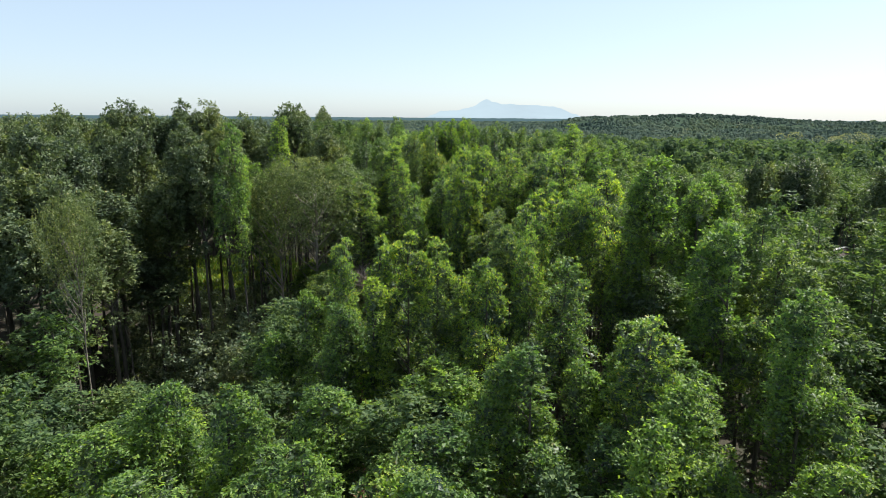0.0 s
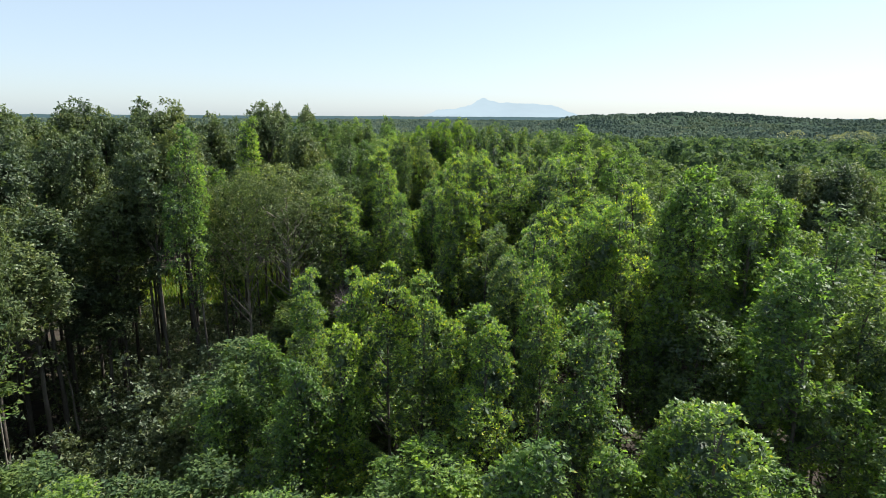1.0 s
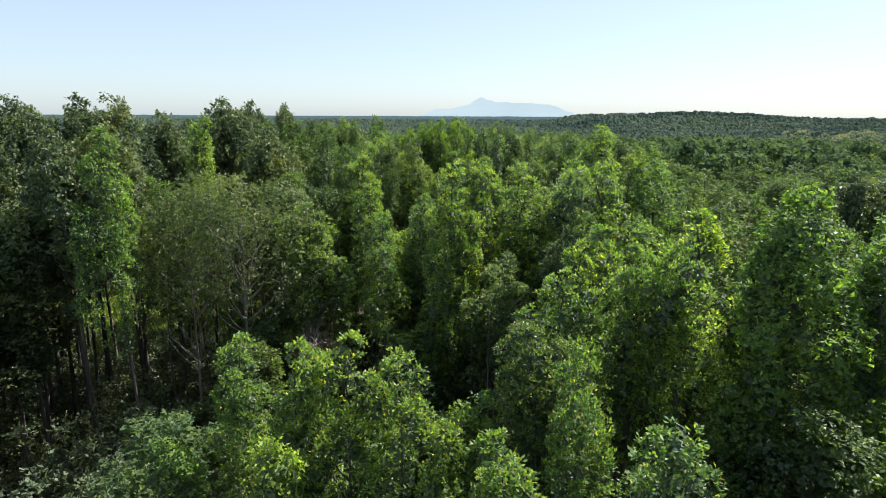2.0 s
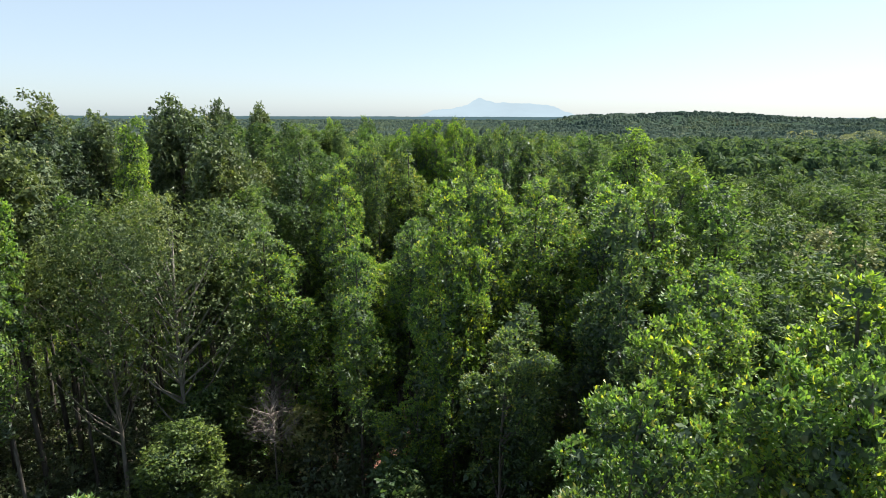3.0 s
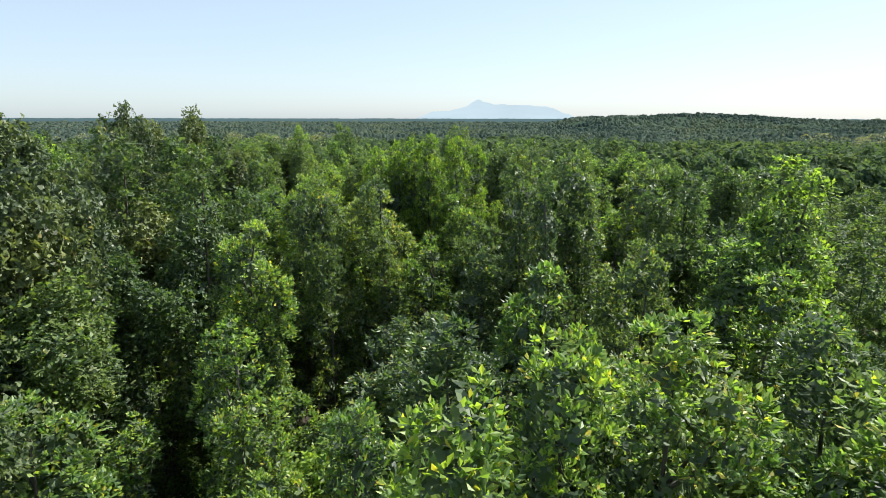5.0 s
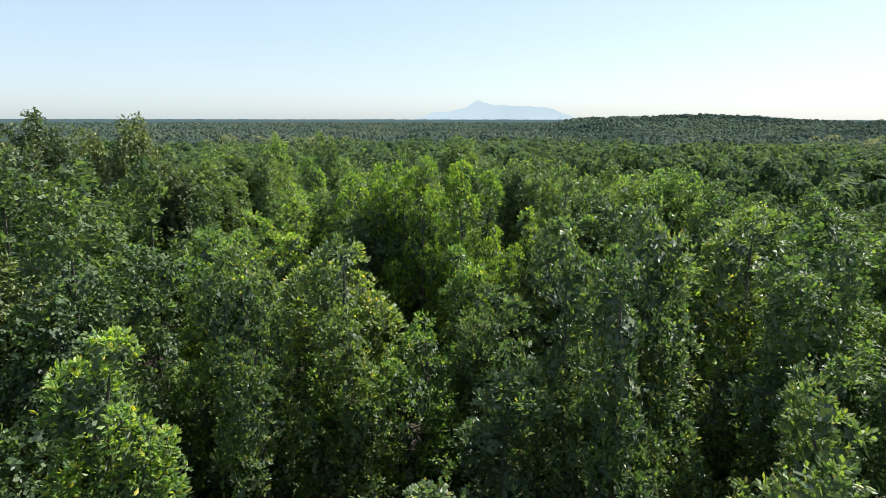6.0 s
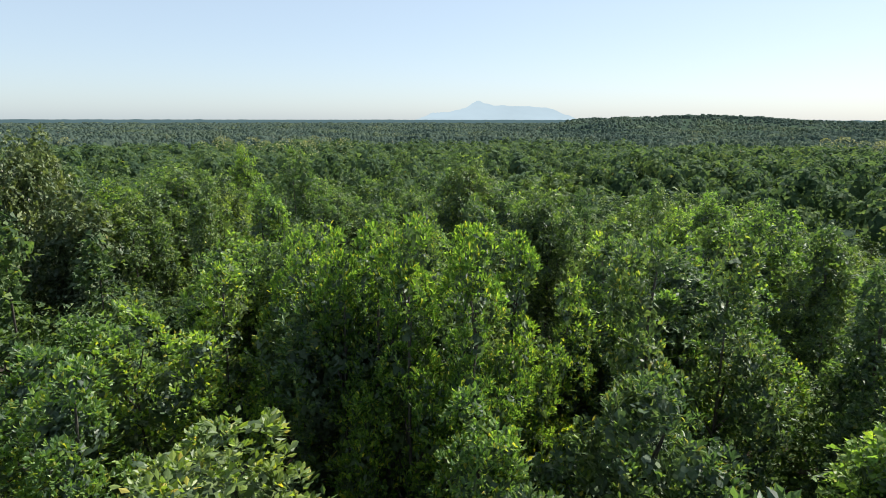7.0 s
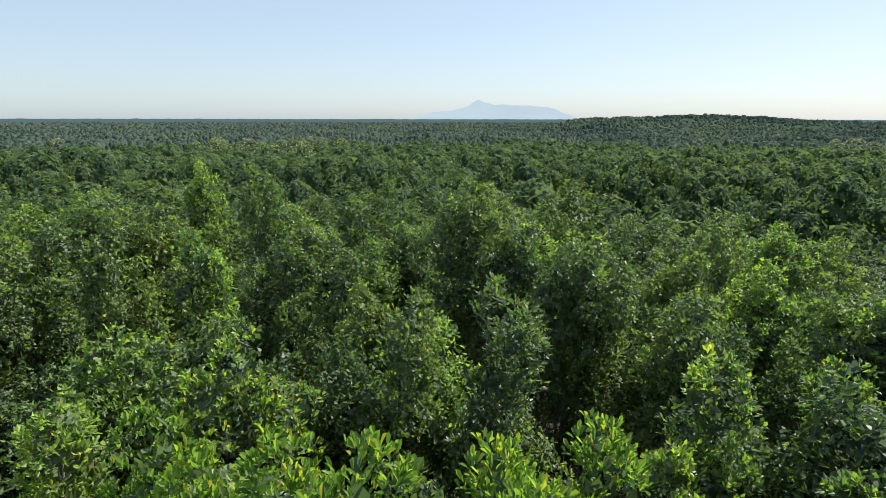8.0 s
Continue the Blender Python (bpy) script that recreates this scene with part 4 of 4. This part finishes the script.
    part("crowns", mesh_of("crowns", *merged(distant), LEAF_HORIZON_HAZE, True), floor)
    # pale flowering crowns in groups
    pale = []
    for gx, gy, count in ((200, 316, 8), (216, 332, 6), (160, 290, 3), (-93, 308, 5), (-84, 290, 3), (-51, 263, 5), (-190, 328, 3), (-60, 330, 2)):
        for _ in range(count):
            cx, cy, cr = gx + rng.normal(0, 8), gy + rng.normal(0, 6), rng.uniform(1.6, 3.6)
            w = unit(rng.normal(size=(90, 3)) + np.array([0, 0, 0.7]))
            p = np.array([cx, cy, far_top(cx, cy) + 1.2]) + w * cr
            pale.append(blades(rng, p, unit(w + 0.7 * rng.normal(size=w.shape)), np.full(90, 0.26 * cr), np.full(90, 0.2 * cr)))
    tagged(new("pale_crowns", mesh_of("pale_crowns", *merged(pale), LEAF_PALE)), "pale cream-green tree crowns scattered in the far forest", "trees", kind="stuff")


far_canopy()


# ---- under the trees ----
def undergrowth():
    rng = np.random.default_rng(9)
    lobes, sizes = [], []
    for _ in range(900):
        x, y = rng.uniform(-30, 26), rng.uniform(14, 58)
        if by_walkway(x, y, 1.2) or in_clearing(x, y) or -0.24 < (x - 0.7) / (y - 14.9) < -0.07 and 36 < y < 45:
            continue
        tall = rng.uniform(0.6, 5.0)
        if x < -9 and y > 30:
            tall = min(tall, 0.6 + 0.12 * (58 - y))
        for _ in range(5):
            lobes.append((x + rng.normal(0, 0.45), y + rng.normal(0, 0.45), tall * rng.uniform(0.3, 1.0)))
            sizes.append(rng.uniform(0.25, 0.5))
    for _ in range(640):
        y = rng.uniform(20, 54)
        x = -(y + 3.35) * rng.uniform(0.30, 0.62)
        if in_clearing(x, y):
            continue
        tall = min(rng.uniform(0.5, 5.0), 0.6 + 0.12 * max(0, 58 - y))
        for _ in range(5):
            lobes.append((x + rng.normal(0, 0.5), y + rng.normal(0, 0.5), tall * rng.uniform(0.3, 1.0)))
            sizes.append(rng.uniform(0.25, 0.5))
    for _ in range(420):
        x, y = rng.uniform(-15, -1.5), rng.uniform(25, 38)
        if by_walkway(x, y, 1.3):
            continue
        tall = rng.uniform(3.0, 7.5)
        for _ in range(7):
            lobes.append((x + rng.normal(0, 0.4), y + rng.normal(0, 0.4), tall * rng.uniform(0.35, 1.0)))
            sizes.append(rng.uniform(0.25, 0.5))
    c, s = np.array(lobes), np.array(sizes)
    leaves = crown_leaves(rng, c, s, 8, 4, 0.26, 0.17, 0.5, True)[:2]
    tagged(new("undergrowth", mesh_of("undergrowth", *leaves, LEAF_SHADE)), "low dark shrubs and seedlings on the shaded forest floor", "shrubs", kind="stuff")


undergrowth()


def grass():
    rng = np.random.default_rng(12)
    n = 14000
    a, r = rng.uniform(0, 2 * np.pi, n), 11.5 * np.sqrt(rng.uniform(0, 1, n))
    base = np.stack([-26.5 + r * np.cos(a), 63 + r * np.sin(a), np.full(n, 0.02)], 1)
    base[:, 2] = 0.16 * ripple(base[:, 0], base[:, 1], 2.3) + 0.22 * ripple(base[:, 0], base[:, 1], 7.0, 2.0) - 0.05
    way = unit(np.array([0, 0, 1.0]) + 0.45 * rng.normal(size=(n, 3)))
    tall = rng.uniform(0.25, 0.8, n)
    tagged(new("clearing_grass", mesh_of("clearing_grass", *blades(rng, base, way, tall, tall * 0.22), BLADE)), "sunlit yellow-green grass in the clearing behind the stems", "grass", kind="stuff")


grass()


# ---- the boardwalk ----
def boardwalk():
    root = tagged(new("boardwalk"), "red-brown timber boardwalk with simple post railings over the mud", "boardwalk")
    deck, wide = 0.95, 1.5
    plank_mesh = mesh_of("plank", *box(-wide / 2, wide / 2, -0.068, 0.068, -0.035, 0), PLANK)
    post_mesh = mesh_of("post", *box(-0.05, 0.05, -0.05, 0.05, -1.2, 1.05), RAIL)
    rng = random.Random(3)
    for (ax, ay), (bx, by) in zip(WALKWAY, WALKWAY[1:]):
        span = math.hypot(bx - ax, by - ay)
        turn = -math.degrees(math.atan2(bx - ax, by - ay))
        m0 = pose(ax, ay, deck, 0, 0, turn)
        for i in range(int(span / 0.152)):
            if rng.random() < 0.03:
                continue
            p = part("plank", plank_mesh, root)
            p.matrix_basis = m0 @ pose(rng.uniform(-0.03, 0.03), 0.076 + i * 0.152, rng.uniform(-0.006, 0.006), 0, rng.uniform(-0.5, 0.5), rng.uniform(-1.2, 1.2))
        count = max(2, round(span / 1.9))
        for s in (-1, 1):
            for i in range(count):
                p = part("post", post_mesh, root)
                p.matrix_basis = m0 @ pose(s * (wide / 2 + 0.055), 0.3 + i * span / count, 0, rng.uniform(-2, 2), rng.uniform(-2, 2), 0)
            for h in (0.55, 1.0):
                r = part("rail", mesh_of("rail", *box(-0.025, 0.025, 0.1, span - 0.1, -0.04, 0.04), RAIL), root)
                r.matrix_basis = m0 @ pose(s * (wide / 2 + 0.13), 0, h)
            b = part("bearer", mesh_of("bearer", *box(-0.05, 0.05, 0, span, -0.18, -0.04), RAIL), root)
            b.matrix_basis = m0 @ pose(s * 0.5, 0, 0)


boardwalk()


# ---- dead wood ----
def dead_tree(x, y, top, spread, low, seed, label):
    rng = np.random.default_rng(seed)
    root = tagged(new("dead_tree"), label, "tree")
    root.matrix_basis = pose(x, y, -0.05)
    pts, rad, trunk = bent_trunk(rng, top * 0.8, 0.07, 0.5)
    stem = part("trunk", mesh_of("trunk", *trunk, TWIG, True), root)
    for _ in range(46):
        z0 = rng.uniform(low, top * 0.78)
        s = np.array([np.interp(z0, pts[:, 2], pts[:, 0]), np.interp(z0, pts[:, 2], pts[:, 1]), z0])
        a = rng.uniform(0, 2 * np.pi)
        e = s + np.array([np.cos(a) * spread, np.sin(a) * spread, spread * rng.uniform(0.3, 1.1)]) * rng.uniform(0.5, 1.0)
        e[2] = min(e[2], top)
        m = (s + e) / 2 + rng.normal(0, 0.12, 3)
        twigs = [tube([s, m, e], [0.022, 0.015, 0.007], 4)]
        for _ in range(6):
            q = m + (e - m) * rng.uniform(0, 1)
            w = q + unit((e - s)[None])[0] * 0.3 + rng.normal(0, 0.24, 3)
            twigs.append(tube([q, (q + w) / 2 + rng.normal(0, 0.03, 3), w], [0.011, 0.009, 0.005], 3))
        part("branch", mesh_of("branch", *merged(twigs), TWIG), stem)


dead_tree(-5.8, 34.6, 10.6, 1.0, 7.0, 1, "small leafless grey tree with a dense net of twigs")
dead_tree(-6.4, 37.4, 10.4, 0.9, 6.5, 2, "leafless grey tree among green mangroves")


def dead_stem(x, y, top, seed):
    rng = np.random.default_rng(seed)
    root = tagged(new("snag"), "bare pale broken stem standing in the hollow", "tree stem", "dead stems in the hollow")
    root.matrix_basis = pose(x, y, -0.1, rng.uniform(-3, 3), rng.uniform(-3, 3), 0)
    part("trunk", mesh_of("trunk", *bent_trunk(rng, top, 0.09, 0.25)[2], BARK_PALE, True), root)


for k, (x, y, top) in enumerate(((-15.0, 33.6, 4.2), (-20.0, 31.0, 6.0), (-17.4, 39.0, 4.5), (-12.6, 36.4, 3.4), (-11.0, 29.0, 4.4), (-8.4, 27.6, 3.6))):
    dead_stem(x, y, top, 30 + k)


# ---- a hut among the trees ----
def hut():
    root = tagged(new("hut"), "small dark brown hut with a pale roof ridge among the trees", "hut")
    root.matrix_basis = pose(38.3, 54.5, 0, 0, 0, 35)
    wide, deep, eaves, ridge = 1.15, 1.0, 5.3, 6.3
    for s in (-1, 1):
        part("wall", mesh_of("wall", *box(-wide, wide, s * deep - 0.04, s * deep + 0.04, 0.6, eaves), ROOF), root)
        part("wall", mesh_of("wall", *box(s * wide - 0.04, s * wide + 0.04, -deep + 0.045, deep - 0.045, 0.6, eaves + 0.1), ROOF), root)
        r = part("roof", mesh_of("roof", *box(-wide - 0.3, wide + 0.3, 0, 1.6, -0.04, 0.04), ROOF), root)
        r.matrix_basis = pose(0, 0, ridge, 0, 0, 0 if s > 0 else 180) @ pose(0, 0, 0, -34, 0, 0)
    part("ridge", mesh_of("ridge", *box(-wide - 0.3, wide + 0.3, -0.14, 0.14, ridge - 0.02, ridge + 0.06), RIDGE), root, "pale ridge sheet")
    part("window", mesh_of("window", *box(-0.35, 0.35, -deep - 0.075, -deep - 0.045, 3.6, 4.5), RAIL), root, "weathered wooden shutter")
    part("floor", mesh_of("floor", *box(-wide, wide, -deep, deep, 0.48, 0.6), RAIL), root)
    for sx in (-1, 1):
        for sy in (-1, 1):
            part("post", mesh_of("post", *box(sx * (wide - 0.15) - 0.08, sx * (wide - 0.15) + 0.08, sy * (deep - 0.15) - 0.08, sy * (deep - 0.15) + 0.08, -0.2, 0.48), RAIL), root)


hut()
